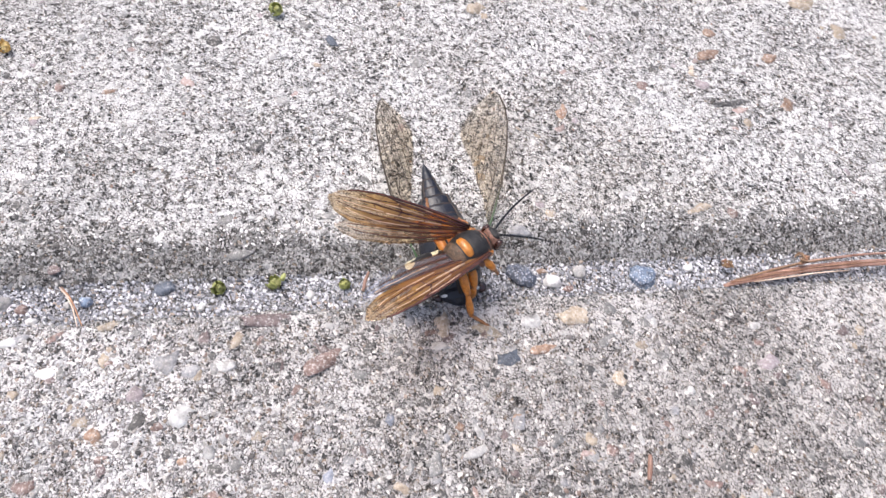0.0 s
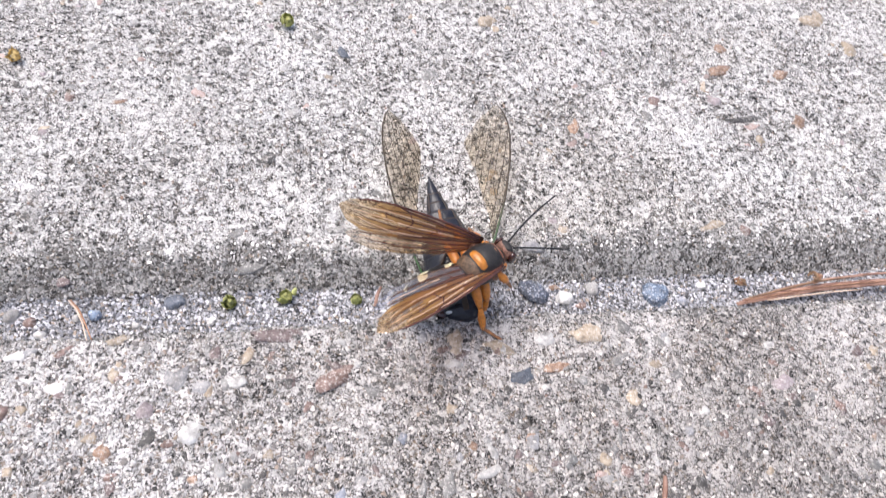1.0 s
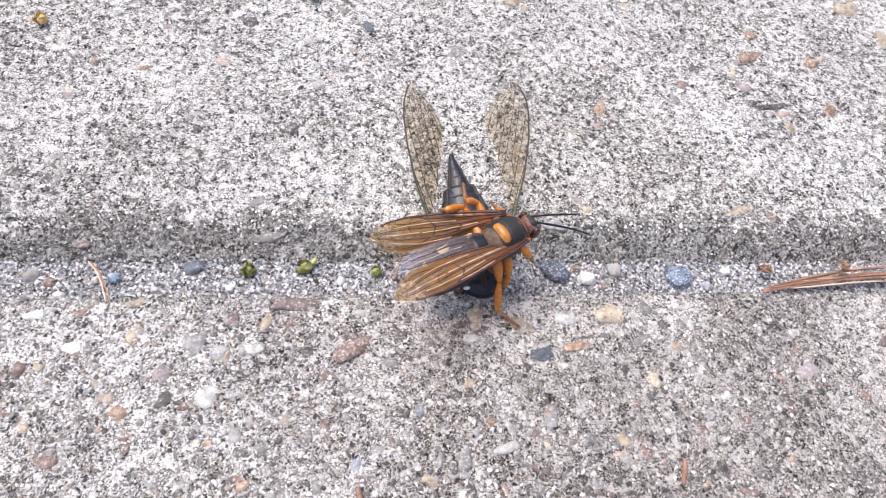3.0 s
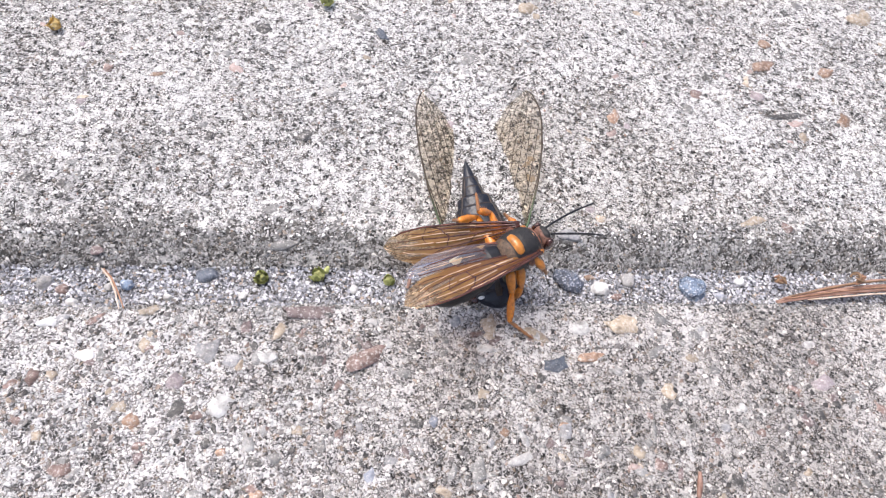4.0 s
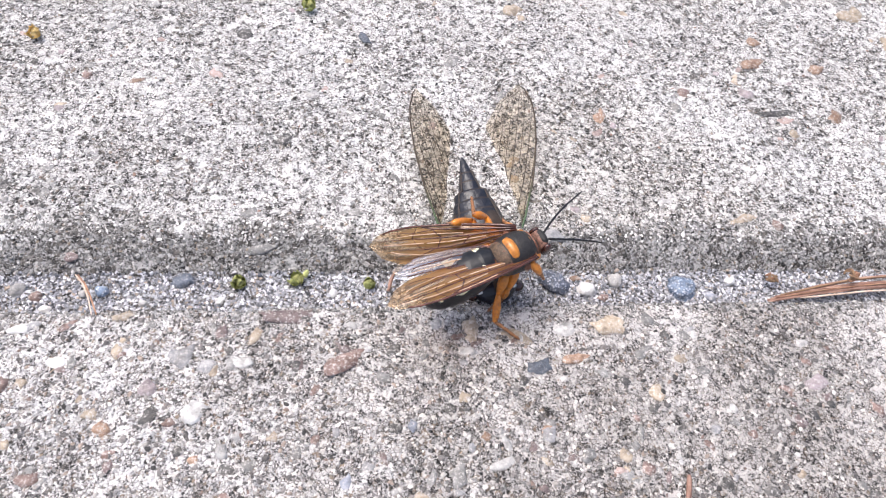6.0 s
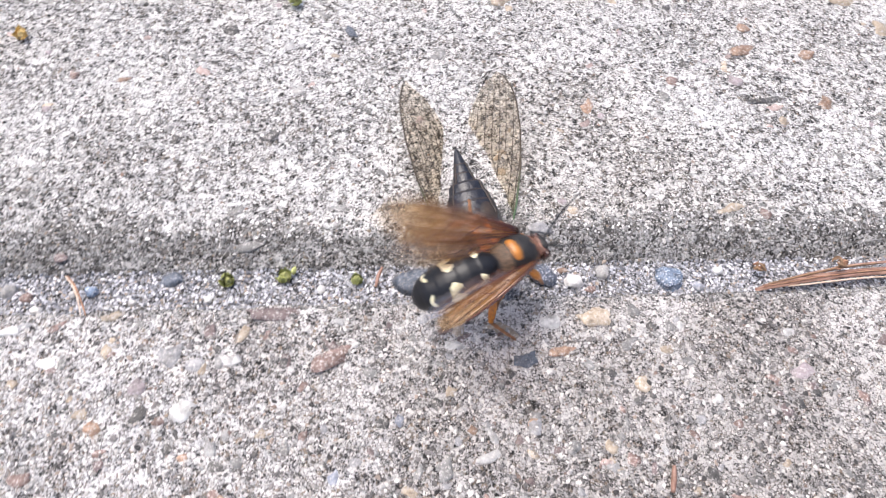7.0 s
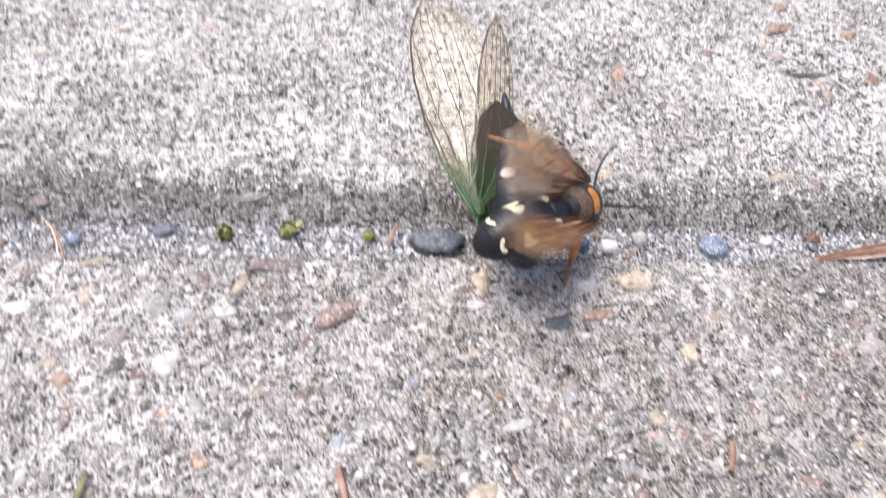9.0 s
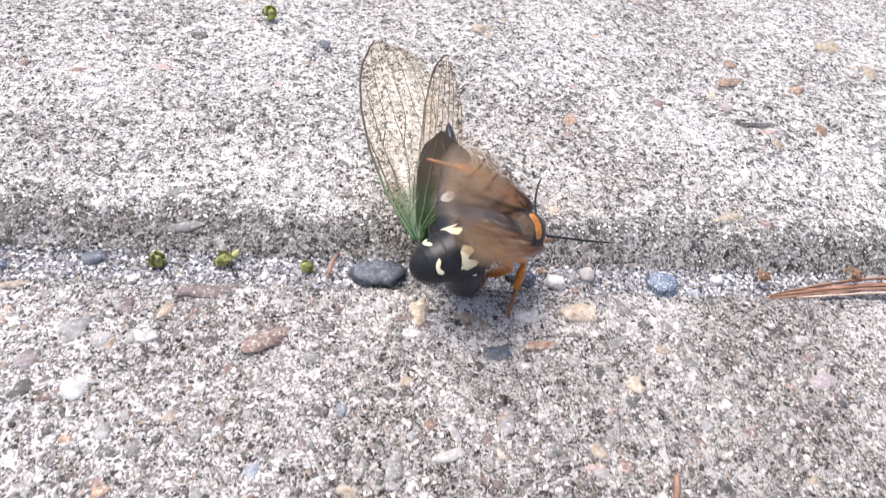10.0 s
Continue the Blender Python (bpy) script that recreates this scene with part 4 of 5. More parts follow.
BROWN_SKIN = membrane("brown_wing_skin", (0.3, 0.24, 0.18), (0.36, 0.4, 0.22), (0.055, 0.043, 0.033), (0.04, 0.08, 0.028), 0.82, 0.66, 0.0, 0.009, 0.0, 0.003, (0.32, 0.26, 0.19), (0.9, 0.9, 0.9), 0.02)


def vein_material(name, green):
    """Wing veins: green at the root, brown towards the tip."""
    m, n, l, p = material(name)
    sep = n.new("ShaderNodeSeparateXYZ")
    l.new(n.new("ShaderNodeTexCoord").outputs["Object"], sep.inputs[0])
    r = ramp(n, [(0.0, (0.05, 0.13, 0.05)), (green * 0.75, (0.075, 0.13, 0.06)), (green * 1.3, (0.055, 0.038, 0.022)), (1.0, (0.05, 0.032, 0.02))])
    l.new(math_node(n, l, "DIVIDE", sep.outputs[0], 0.048), r.inputs[0])
    l.new(r.outputs[0], p.inputs["Base Color"])
    p.inputs["Roughness"].default_value = 0.5
    return m


CICADA_VEIN = vein_material("cicada_wing_vein", 0.2)
CICADA_COSTA = vein_material("cicada_wing_edge", 0.32)
C_ABDOMEN = sorted([(1.5, 0.0, 5.6, 4.2), (0.0, 0.0, 5.7, 4.4), (-1.9, 0.0, 5.6, 4.2), (-2.1, 0.0, 5.45, 4.05), (-4.3, 0.0, 5.05, 3.7), (-4.5, 0.0, 4.9, 3.55), (-6.7, 0.0, 4.35, 3.15), (-6.95, 0.0, 4.0, 2.9), (-9.0, 0.0, 3.65, 2.6), (-9.3, 0.0, 2.5, 2.05), (-11.2, 0.0, 2.2, 1.8), (-11.5, 0.0, 2.0, 1.65), (-13.4, 0.05, 1.55, 1.3), (-13.7, 0.05, 1.35, 1.15), (-15.6, 0.1, 0.9, 0.8), (-16.8, 0.2, 0.55, 0.5), (-17.6, 0.2, 0.12, 0.15)])
C_THORAX = [(0.5, 0, 5.8, 4.6), (3.0, 0.1, 6.2, 5.0), (6.0, 0.0, 6.0, 4.6), (9.2, -0.1, 5.6, 4.2), (11.4, -0.2, 4.9, 3.5)]
C_HEAD = [(11.2, -0.2, 4.6, 3.38), (12.2, -0.3, 4.7, 3.27), (13.6, -0.5, 3.6, 2.75), (14.7, -0.7, 2.0, 1.79), (15.2, -0.8, 0.6, 0.63)]

cicada = tagged(new("cicada"), "black limp cicada on its back with clear green-veined wings", "cicada")
c_abd = solid(C_ABDOMEN, CICADA_BLACK, "abdomen", cicada, 28, 110, "glossy blue-black tapering abdomen")
solid(C_THORAX, CICADA_BLACK, "thorax", cicada, 26, 30)
c_head = solid(C_HEAD, CICADA_BLACK, "head", cicada, 22, 20, "blunt black head")
for _s in (-1, 1):
    oval(C_ABDOMEN, -0.6, _s * 76, 1.8, 36, BLOOM_WHITE, "white_bloom", c_abd, 0.07, "powdery white side patch")
    oval(C_ABDOMEN, -1.4, _s * 148, 4.6, 44, CICADA_DUSK, "drum_cover", c_abd, 0.12, "dusky rounded plate at the abdomen's base")
    bm = bmesh.new()
    ball(bm, (12.2 * MM, _s * 4.7 * MM, 0.1 * MM), (1.2 * MM, 1.3 * MM, 1.3 * MM), 3)
    part("eye", bm, EYE_DARK, c_head, "bulging dark eye")
    oval(C_HEAD, 12.5, _s * 126, 0.7, 26, BLOOM_WHITE, "cheek_mark", c_head, 0.05, "whitish cheek mark")
    oval(C_THORAX, 9.2, _s * 152, 3.6, 34, OLIVE_PLATE, "belly_plate", cicada, 0.25, "dull olive plate on the underside")
    for _x, _reach in ((8.4, 3.4), (6.2, 3.6), (4.2, 3.8)):
        bm = bmesh.new()
        tube(bm, [(_x * MM, _s * 2.2 * MM, -3.6 * MM), ((_x + 0.6) * MM, _s * 4.2 * MM, -4.6 * MM), ((_x - _reach * 0.45) * MM, _s * 2.6 * MM, -5.2 * MM), ((_x - _reach) * MM, _s * 1.1 * MM, -4.9 * MM)], [0.55 * MM, 0.6 * MM, 0.4 * MM, 0.18 * MM], 7)
        part("leg", bm, CICADA_DUSK, cicada, "folded dusky leg")
_rng = random.Random(5)
for _x in (-2.0, -4.4, -6.8, -9.1, -11.3, -13.5):
    patch(C_ABDOMEN, [(_x - 0.16 - 0.2 * _rng.random(), _x + 0.08, _a) for _a in range(95, 270, 9)], CICADA_RIM, "segment_rim", c_abd, 0.05, "thin brown segment rim")
for _s in (-1, 1):
    bm = bmesh.new()
    _pts = []
    for _k in range(22):
        _x = -0.5 - 13.5 * _k / 21
        _z, _w, _h = lerp_table(C_ABDOMEN, _x)
        _t = radians(_s * (128 + 3 * _rng.random()))
        _pts.append((_x * MM, _w * math.sin(_t) * MM, (_z + _h * math.cos(_t)) * MM))
    tube(bm, _pts, [(0.3 if _k % 3 else 0.16) * MM for _k in range(22)], 6)
    part("side_fold", bm, CICADA_RIM, c_abd)
bm = bmesh.new()
tube(bm, [(12.8 * MM, 0, -2.7 * MM), (8.0 * MM, 0, -4.4 * MM), (3.5 * MM, 0, -5.3 * MM)], [0.9 * MM, 0.6 * MM, 0.2 * MM], 8)
part("beak", bm, CICADA_DUSK, c_head)
patch(C_THORAX, [(9.8, 10.2, -80), (9.6, 10.8, -40), (9.6, 10.8, 0), (9.6, 10.8, 40), (9.8, 10.2, 80)], CICADA_GREEN, "collar", cicada, 0.15, "green collar")

CF_FRONT = [(0, 0.8), (0.1, 2.0), (0.25, 3.3), (0.45, 4.0), (0.65, 3.6), (0.8, 2.4), (0.9, 0.8), (0.97, -1.2), (1.0, -3.0)]
CF_BACK = [(0, -0.8), (0.12, -2.6), (0.3, -6.6), (0.5, -9.6), (0.65, -10.8), (0.8, -10.2), (0.92, -7.6), (1.0, -3.4)]
CH_FRONT = [(0, 0.4), (0.3, 1.4), (0.6, 1.6), (0.85, 0.4), (1.0, -2.2)]
CH_BACK = [(0, -1.2), (0.25, -6.2), (0.5, -8.6), (0.75, -7.8), (1.0, -2.8)]
CF_LINES = [
    (0.8, [(0, 0.96), (0.2, 0.985), (0.45, 0.99), (0.7, 0.985), (0.88, 0.98), (0.99, 0.9)]), (0.42, [(0.03, 0.8), (0.2, 0.9), (0.4, 0.93), (0.5, 0.97)]),
    (0.44, [(0.0, 0.7), (0.1, 0.68), (0.2, 0.7), (0.44, 0.8)]), (0.36, [(0.1, 0.68), (0.17, 0.5), (0.3, 0.48), (0.42, 0.5)]), (0.36, [(0.1, 0.62), (0.17, 0.3), (0.3, 0.2), (0.44, 0.22)]),
    (0.2, [(0.0, 0.4), (0.12, 0.14), (0.3, 0.06), (0.5, 0.05), (0.7, 0.05), (0.9, 0.06)]),
    (0.3, [(0.44, 0.8), (0.62, 0.85), (0.76, 0.9), (0.86, 0.96)]), (0.28, [(0.44, 0.8), (0.55, 0.7), (0.72, 0.74), (0.94, 0.8)]), (0.28, [(0.42, 0.5), (0.55, 0.58), (0.72, 0.62), (0.96, 0.64)]),
    (0.28, [(0.42, 0.5), (0.54, 0.44), (0.72, 0.48), (0.96, 0.48)]), (0.28, [(0.44, 0.22), (0.58, 0.32), (0.72, 0.34), (0.94, 0.3)]), (0.28, [(0.44, 0.22), (0.58, 0.16), (0.74, 0.18), (0.9, 0.14)]),
    (0.3, [(0.55, 0.7), (0.53, 0.58)]), (0.26, [(0.72, 0.62), (0.7, 0.74)]), (0.26, [(0.72, 0.48), (0.74, 0.62)]), (0.24, [(0.66, 0.47), (0.64, 0.33)]), (0.24, [(0.76, 0.9), (0.78, 0.76)]),
    (0.22, [(0.5, 0.05), (0.6, 0.12)]), (0.14, [(0.9, 0.06), (0.96, 0.3), (0.975, 0.6), (0.96, 0.9)]),
]
CH_LINES = [(0.36, [(0, 0.94), (0.4, 0.97), (0.9, 0.9)]), (0.28, [(0, 0.7), (0.4, 0.75), (0.9, 0.7)]), (0.26, [(0, 0.5), (0.4, 0.5), (0.88, 0.48)]), (0.26, [(0, 0.3), (0.4, 0.28), (0.8, 0.25)]), (0.24, [(0, 0.12), (0.5, 0.06), (0.8, 0.06)]), (0.22, [(0.55, 0.74), (0.57, 0.5)]), (0.22, [(0.5, 0.5), (0.52, 0.28)])]
C_WINGS, C_HIND = {}, {}
for _side in (1, -1):
    C_WINGS[_side], _at = wing_sheet("forewing", 45.5, CF_FRONT, CF_BACK, CLEAR_SKIN, cicada, 1.0, 0.5, 36, 14)
    veins(_at, CF_LINES[:1], CICADA_COSTA, C_WINGS[_side], 0.7)
    veins(_at, CF_LINES[1:], CICADA_VEIN, C_WINGS[_side], 0.72)
    tagged(C_WINGS[_side], "clear forewing with green root and brown veins")
    C_HIND[_side], _at = wing_sheet("hindwing", 20.0, CH_FRONT, CH_BACK, BROWN_SKIN, cicada, 3.0, 0.14)
    veins(_at, CH_LINES, CICADA_VEIN, C_HIND[_side], 0.62)



# ---- sand, grit and pebbles (last: many small pieces) ----
def scatter(name, parent, count, area, sizes, mat, label, seed, sink=0.3, tall=0.72, jag=0.3):
    """Grains as one joined mesh: low domes, each turned, stretched and sunk a little."""
    rs = np.random.RandomState(seed)
    x, y = rs.uniform(area[0], area[1], count), rs.uniform(area[2], area[3], count)
    r = sizes[0] + (sizes[1] - sizes[0]) * rs.rand(count) ** 2.6
    a6 = np.arange(6) * math.pi / 3
    ring = np.stack([np.cos(a6), np.sin(a6)], -1)
    base = np.concatenate([np.c_[ring, np.full(6, -0.5)], np.c_[ring * 0.78, np.full(6, 0.42)], [[0, 0, 0.72]]])
    v = base[None] * (1 + rs.uniform(-jag, jag, (count, 13, 1)))
    v = v * np.stack([np.ones(count), rs.uniform(0.55, 1, count), tall * rs.uniform(0.6, 1.15, count)], -1)[:, None]
    v[..., 2] += v[..., 0] * rs.uniform(-0.35, 0.35, (count, 1)) + v[..., 1] * rs.uniform(-0.35, 0.35, (count, 1))
    c, s = np.cos(t := rs.uniform(0, 6.283, count)), np.sin(t)
    v = np.stack([v[..., 0] * c[:, None] - v[..., 1] * s[:, None], v[..., 0] * s[:, None] + v[..., 1] * c[:, None], v[..., 2]], -1) * r[:, None, None]
    v += np.stack([x, y, height(x, y) - sink * r], -1)[:, None]
    k = np.arange(6)
    j = (k + 1) % 6
    f = np.concatenate([np.stack([k, j, j + 6], -1), np.stack([k, j + 6, k + 6], -1), np.stack([k + 6, j + 6, np.full(6, 12)], -1)])
    faces = (f[None] + 13 * np.arange(count)[:, None, None]).reshape(-1, 3)
    me = bpy.data.meshes.new(name)
    me.from_pydata(v.reshape(-1, 3) * MM, [], faces)
    me.polygons.foreach_set("use_smooth", np.full(len(faces), jag < 0.4))
    me.materials.append(mat)
    ob = new(name, me)
    ob.parent = parent
    return tagged(ob, label, kind="stuff")


scatter("sand_grains", pavement_far, 46000, (-125, 165, 9.0, 140), (0.24, 0.66), SAND_FAR, "pale and dark sand grains standing out of the worn concrete", 11, jag=0.38)
scatter("shoulder_grains", pavement_far, 9500, (-125, 165, 3.4, 15.5), (0.22, 0.62), SHOULDER_SAND, "dark grains on the slab's rounded shoulder, dirt and shade in their colour", 12, jag=0.38)
scatter("sand_grains", pavement_near, 22000, (-100, 110, -75, -8.2), (0.24, 0.86), SAND_NEAR, "tan, brown and grey sand grains in the worn concrete", 13, sink=0.34, jag=0.38)
scatter("lip_grains", pavement_near, 3000, (-100, 110, -8.6, -5.6), (0.22, 0.6), SHOULDER_SAND, "dull grains along the slab's lip, dirt and shade in their colour", 15, jag=0.38)
scatter("gravel", joint_floor, 24000, (-125, 130, -6.0, 3.6), (0.12, 0.55), GRIT, "loose white, grey and bluish grit in the joint", 14, sink=0.12, tall=0.85, jag=0.42)

PEBBLES = []
for _k in range(6):
    bm = bmesh.new()
    ball(bm, (0, 0, 0), (0.5, 0.5, 0.5), 2, 0.7, 5.3 * _k)
    _me = bpy.data.meshes.new("pebble")
    bm.to_mesh(_me)
    bm.free()
    _me.polygons.foreach_set("use_smooth", np.ones(len(_me.polygons), bool))
    _me.materials.append(STONES["grey"])
    PEBBLES.append(_me)
PEBBLE_OF = {}


def pebble(parent, x, y, length, width, turn, kind, rise=0.15, thick=0.6):
    """A pebble set in the concrete, sunk to a shallow cap."""
    key = (kind, random.randrange(6))
    if key not in PEBBLE_OF:
        PEBBLE_OF[key] = PEBBLES[key[1]].copy()
        PEBBLE_OF[key].materials[0] = STONES[kind]
    ob = new("pebble", PEBBLE_OF[key])
    ob.parent = parent
    length, width = 1.12 * length, 1.12 * width
    t = thick * min(length, width)
    z = float(height(x, y)) + rise * min(length, width) - 0.5 * t
    ob.matrix_basis = pose(x * MM, y * MM, z * MM, random.uniform(-8, 8), random.uniform(-8, 8), turn) @ Matrix.Diagonal((length * MM, width * MM, t * MM, 1))
    return ob


for _p, _n, _area, _kinds in ((pavement_far, 150, (-105, 150, 13, 120), ("grey", "dark", "pale", "grey", "mauve", "pink", "tan")), (pavement_near, 220, (-90, 90, -66, -9), ("grey", "dark", "pale", "redbrown", "tan", "plum", "quartz", "grey", "dark"))):
    for _ in range(_n):
        _s = random.uniform(1.5, 2.6)
        pebble(_p, random.uniform(_area[0], _area[1]), random.uniform(_area[2], _area[3]), _s * random.uniform(1, 1.5), _s, random.uniform(0, 180), random.choice(_kinds), rise=0.1)


# pebbles that stand out, by slab: place, length, width, turn, kind
pebble(pavement_near, -25.0, -18.3, 6.9, 4.6, 27, "redbrown")
pebble(pavement_near, -33.2, -9.0, 12.8, 3.2, 0, "plum")
pebble(pavement_near, -76.2, -17.7, 3.1, 2.3, -0, "white")
pebble(pavement_near, -83.8, -10.9, 3.6, 2.2, 10, "white")
pebble(pavement_near, -41.8, -13.0, 3.4, 1.8, 66, "tan")
pebble(pavement_near, -53.9, -16.7, 3.7, 5.1, -22, "quartz")
pebble(pavement_near, -49.9, -18.8, 4.2, 3.0, 11, "quartz")
pebble(pavement_near, -51.7, -27.3, 5.1, 3.9, 33, "white")
pebble(pavement_near, -68.4, -27.3, 3.0, 2.3, -1, "tan")
pebble(pavement_near, -66.0, -30.2, 2.3, 2.4, 22, "orange")
pebble(pavement_near, -55.3, -29.2, 2.3, 1.7, -1, "redbrown")
pebble(pavement_near, -65.7, -8.5, 4.2, 2.0, 12, "tan")
pebble(pavement_near, -1.3, -12.2, 4.0, 6.6, -17, "tan")
pebble(pavement_near, -2.0, -17.2, 3.3, 2.7, -11, "white")
pebble(pavement_near, 12.5, -20.5, 5.4, 4.1, -11, "slate")
pebble(pavement_near, 19.4, -18.9, 4.9, 2.6, 8, "orange")
pebble(pavement_near, 27.9, -11.3, 7.6, 5.3, 10, "tan")
pebble(pavement_near, 17.7, -12.6, 4.1, 3.0, 10, "pale")
pebble(pavement_near, 6.8, -13.9, 7.6, 5.0, 5, "tan", 0.07)
pebble(pavement_near, 33.6, -26.3, 2.7, 3.3, 18, "tan")
pebble(pavement_near, 66.2, -25.2, 5.1, 3.4, -6, "mauve")
pebble(pavement_near, 0.2, -33.8, 2.3, 1.9, -1, "orange")
pebble(pavement_near, 40.2, -19.3, 2.6, 2.0, -0, "tan")
pebble(pavement_near, -5.4, -39.9, 3.2, 3.2, -1, "grey")
pebble(pavement_near, 2.4, -38.9, 4.6, 1.8, 18, "pale")
pebble(pavement_near, 11.5, -32.6, 1.5, 1.5, -1, "orange")
pebble(pavement_near, -16.0, -31.5, 2.2, 2.5, -1, "dark")
pebble(pavement_near, -76.2, -38.4, 3.6, 2.3, -1, "redbrown")
pebble(pavement_near, -3.7, -50.0, 4.4, 5.4, 1, "tan")
pebble(pavement_near, -24.5, -41.0, 2.2, 2.8, 2, "bluegrey")
pebble(pavement_near, -40.9, -54.6, 3.2, 2.5, 17, "orange")
pebble(pavement_near, -28.4, -53.7, 2.4, 3.8, 1, "tan")
pebble(pavement_near, -18.7, -53.3, 3.9, 1.7, 1, "dark")
pebble(pavement_near, -12.2, -51.4, 5.1, 3.6, 1, "bluegrey")
pebble(pavement_near, 7.8, -56.1, 2.9, 2.6, 1, "tan")
pebble(pavement_near, 20.6, -56.4, 4.1, 2.0, -4, "orange")
pebble(pavement_near, 62.2, -55.6, 4.4, 2.5, 17, "tan")
pebble(pavement_near, -66.5, -30.0, 2.1, 2.1, 29, "orange")
pebble(pavement_near, -59.9, -22.9, 2.8, 3.1, 43, "mauve")
pebble(pavement_near, -2.1, -56.6, 2.5, 1.9, 0, "redbrown")
pebble(pavement_near, 37.6, -51.3, 1.7, 1.8, 1, "dark")
pebble(pavement_near, 57.1, -42.7, 2.0, 1.7, 1, "tan")
pebble(pavement_near, 6.8, -47.7, 1.8, 2.8, 11, "dark")
pebble(pavement_near, 24.7, -41.6, 2.3, 1.6, 1, "pale")
pebble(pavement_near, 11.3, -33.0, 1.5, 1.5, 2, "orange")
pebble(pavement_near, -5.6, -40.5, 3.0, 3.4, 2, "grey")
pebble(pavement_near, -10.0, -41.1, 1.9, 3.2, 2, "grey")
pebble(pavement_near, -55.6, -28.5, 1.9, 1.7, 3, "dark")
pebble(pavement_near, -53.0, -34.3, 1.8, 2.0, 2, "dark")
pebble(pavement_near, -37.2, -32.8, 1.9, 1.4, 2, "tan")
pebble(pavement_near, -15.6, -31.9, 2.2, 2.3, 2, "dark")
pebble(pavement_near, 76.9, -30.7, 3.3, 2.7, 2, "redbrown")
pebble(pavement_near, -12.9, -31.3, 2.2, 2.3, 2, "bluegrey")
pebble(pavement_near, -51.6, -32.2, 0.9, 2.5, 33, "dark")
pebble(pavement_near, -50.2, -36.2, 1.7, 1.6, -1, "orange")
pebble(pavement_near, -37.1, -32.5, 2.1, 1.7, 20, "tan")
pebble(pavement_near, -33.1, -36.1, 1.4, 3.4, -6, "grey")
pebble(pavement_near, -44.0, -18.3, 4.1, 2.1, -0, "pale")
pebble(pavement_near, -84.2, -21.8, 2.8, 3.3, -1, "redbrown")
pebble(pavement_near, -66.0, -15.8, 1.7, 2.9, 36, "tan")
pebble(pavement_near, -81.1, -32.6, 2.1, 1.9, 36, "tan")
pebble(pavement_near, -44.0, -43.5, 2.7, 1.9, 19, "orange")
pebble(pavement_near, 18.3, -37.7, 3.4, 2.1, 35, "grey")
pebble(pavement_near, 28.8, -33.7, 1.1, 3.3, -1, "grey")
pebble(pavement_near, 24.0, -40.9, 2.7, 1.4, -1, "pink")
pebble(pavement_far, -21.2, 72.8, 2.4, 6.0, 18, "slate")
pebble(pavement_far, 82.9, 66.9, 5.8, 4.4, 15, "orange")
pebble(pavement_far, 85.4, 75.8, 3.7, 3.5, 4, "orange")
pebble(pavement_far, 100.0, 65.4, 4.9, 3.4, 33, "orange")
pebble(pavement_far, 84.6, 45.6, 3.7, 2.5, 2, "pink")
pebble(pavement_far, 99.1, 47.2, 4.2, 4.1, 14, "orange")
pebble(pavement_far, 85.7, 41.8, 2.5, 2.9, 2, "tan")
pebble(pavement_far, 119.1, 88.1, 6.2, 5.0, 4, "tan")
pebble(pavement_far, 36.3, 45.7, 3.5, 4.7, 2, "orange")
pebble(pavement_far, 35.0, 40.4, 3.4, 2.6, 2, "pink")
pebble(pavement_far, 19.4, 10.6, 5.3, 3.3, 1, "quartz")
pebble(pavement_far, 27.0, 14.5, 3.1, 2.2, 1, "tan")
pebble(pavement_far, 46.9, 19.6, 3.0, 3.7, 1, "pale", 0.08)
pebble(pavement_far, 60.3, 55.0, 2.8, 3.5, -27, "redbrown")
pebble(pavement_far, 77.1, 55.0, 5.4, 3.9, 3, "mauve")
pebble(pavement_far, 62.9, 14.1, 8.7, 2.5, 12, "tan")
pebble(pavement_far, 71.0, 13.1, 2.5, 3.0, 21, "redbrown")
pebble(pavement_far, -39.4, 36.3, 4.1, 2.7, 16, "dark")
pebble(pavement_far, -60.1, 35.7, 2.7, 3.4, 2, "dark")
pebble(pavement_far, -74.2, 54.5, 5.0, 1.5, 15, "orange")
pebble(pavement_far, -88.5, 21.2, 2.0, 2.4, 1, "dark")
pebble(pavement_far, -42.6, 7.9, 6.3, 2.3, 11, "grey")
pebble(pavement_far, -50.9, 71.9, 3.3, 3.8, 4, "dark")
pebble(pavement_far, 65.6, 61.0, 2.2, 3.1, 3, "dark")
pebble(pavement_far, 0.8, 63.6, 4.9, 3.5, 29, "grey")
pebble(pavement_far, 5.6, 67.7, 2.4, 3.0, 4, "dark")
pebble(pavement_far, -79.3, 6.5, 2.8, 2.2, 1, "plum")
pebble(pavement_far, 56.5, 49.4, 3.6, 4.1, 3, "grey")
pebble(pavement_far, 19.4, 85.6, 4.3, 5.3, 3, "tan")
pebble(pavement_far, 121.3, 88.8, 6.5, 6.8, 3, "tan")
pebble(pavement_far, -56.5, 57.5, 2.6, 4.1, 43, "pink")
pebble(pavement_far, -85.4, 55.7, 2.5, 2.6, 2, "redbrown")
pebble(pavement_far, 64.5, 61.1, 2.3, 3.1, 2, "dark")
pebble(pavement_far, 126.2, 75.0, 5.3, 5.6, 38, "tan")
pebble(pavement_far, 85.6, 48.6, 13.5, 2.3, 6, "dark")
pebble(pavement_far, -24.2, 15.9, 4.8, 2.1, 1, "grey")
pebble(pavement_far, -44.9, 16.0, 4.2, 2.7, 8, "grey")
pebble(pavement_far, -85.8, 55.7, 2.2, 2.7, 3, "pink")
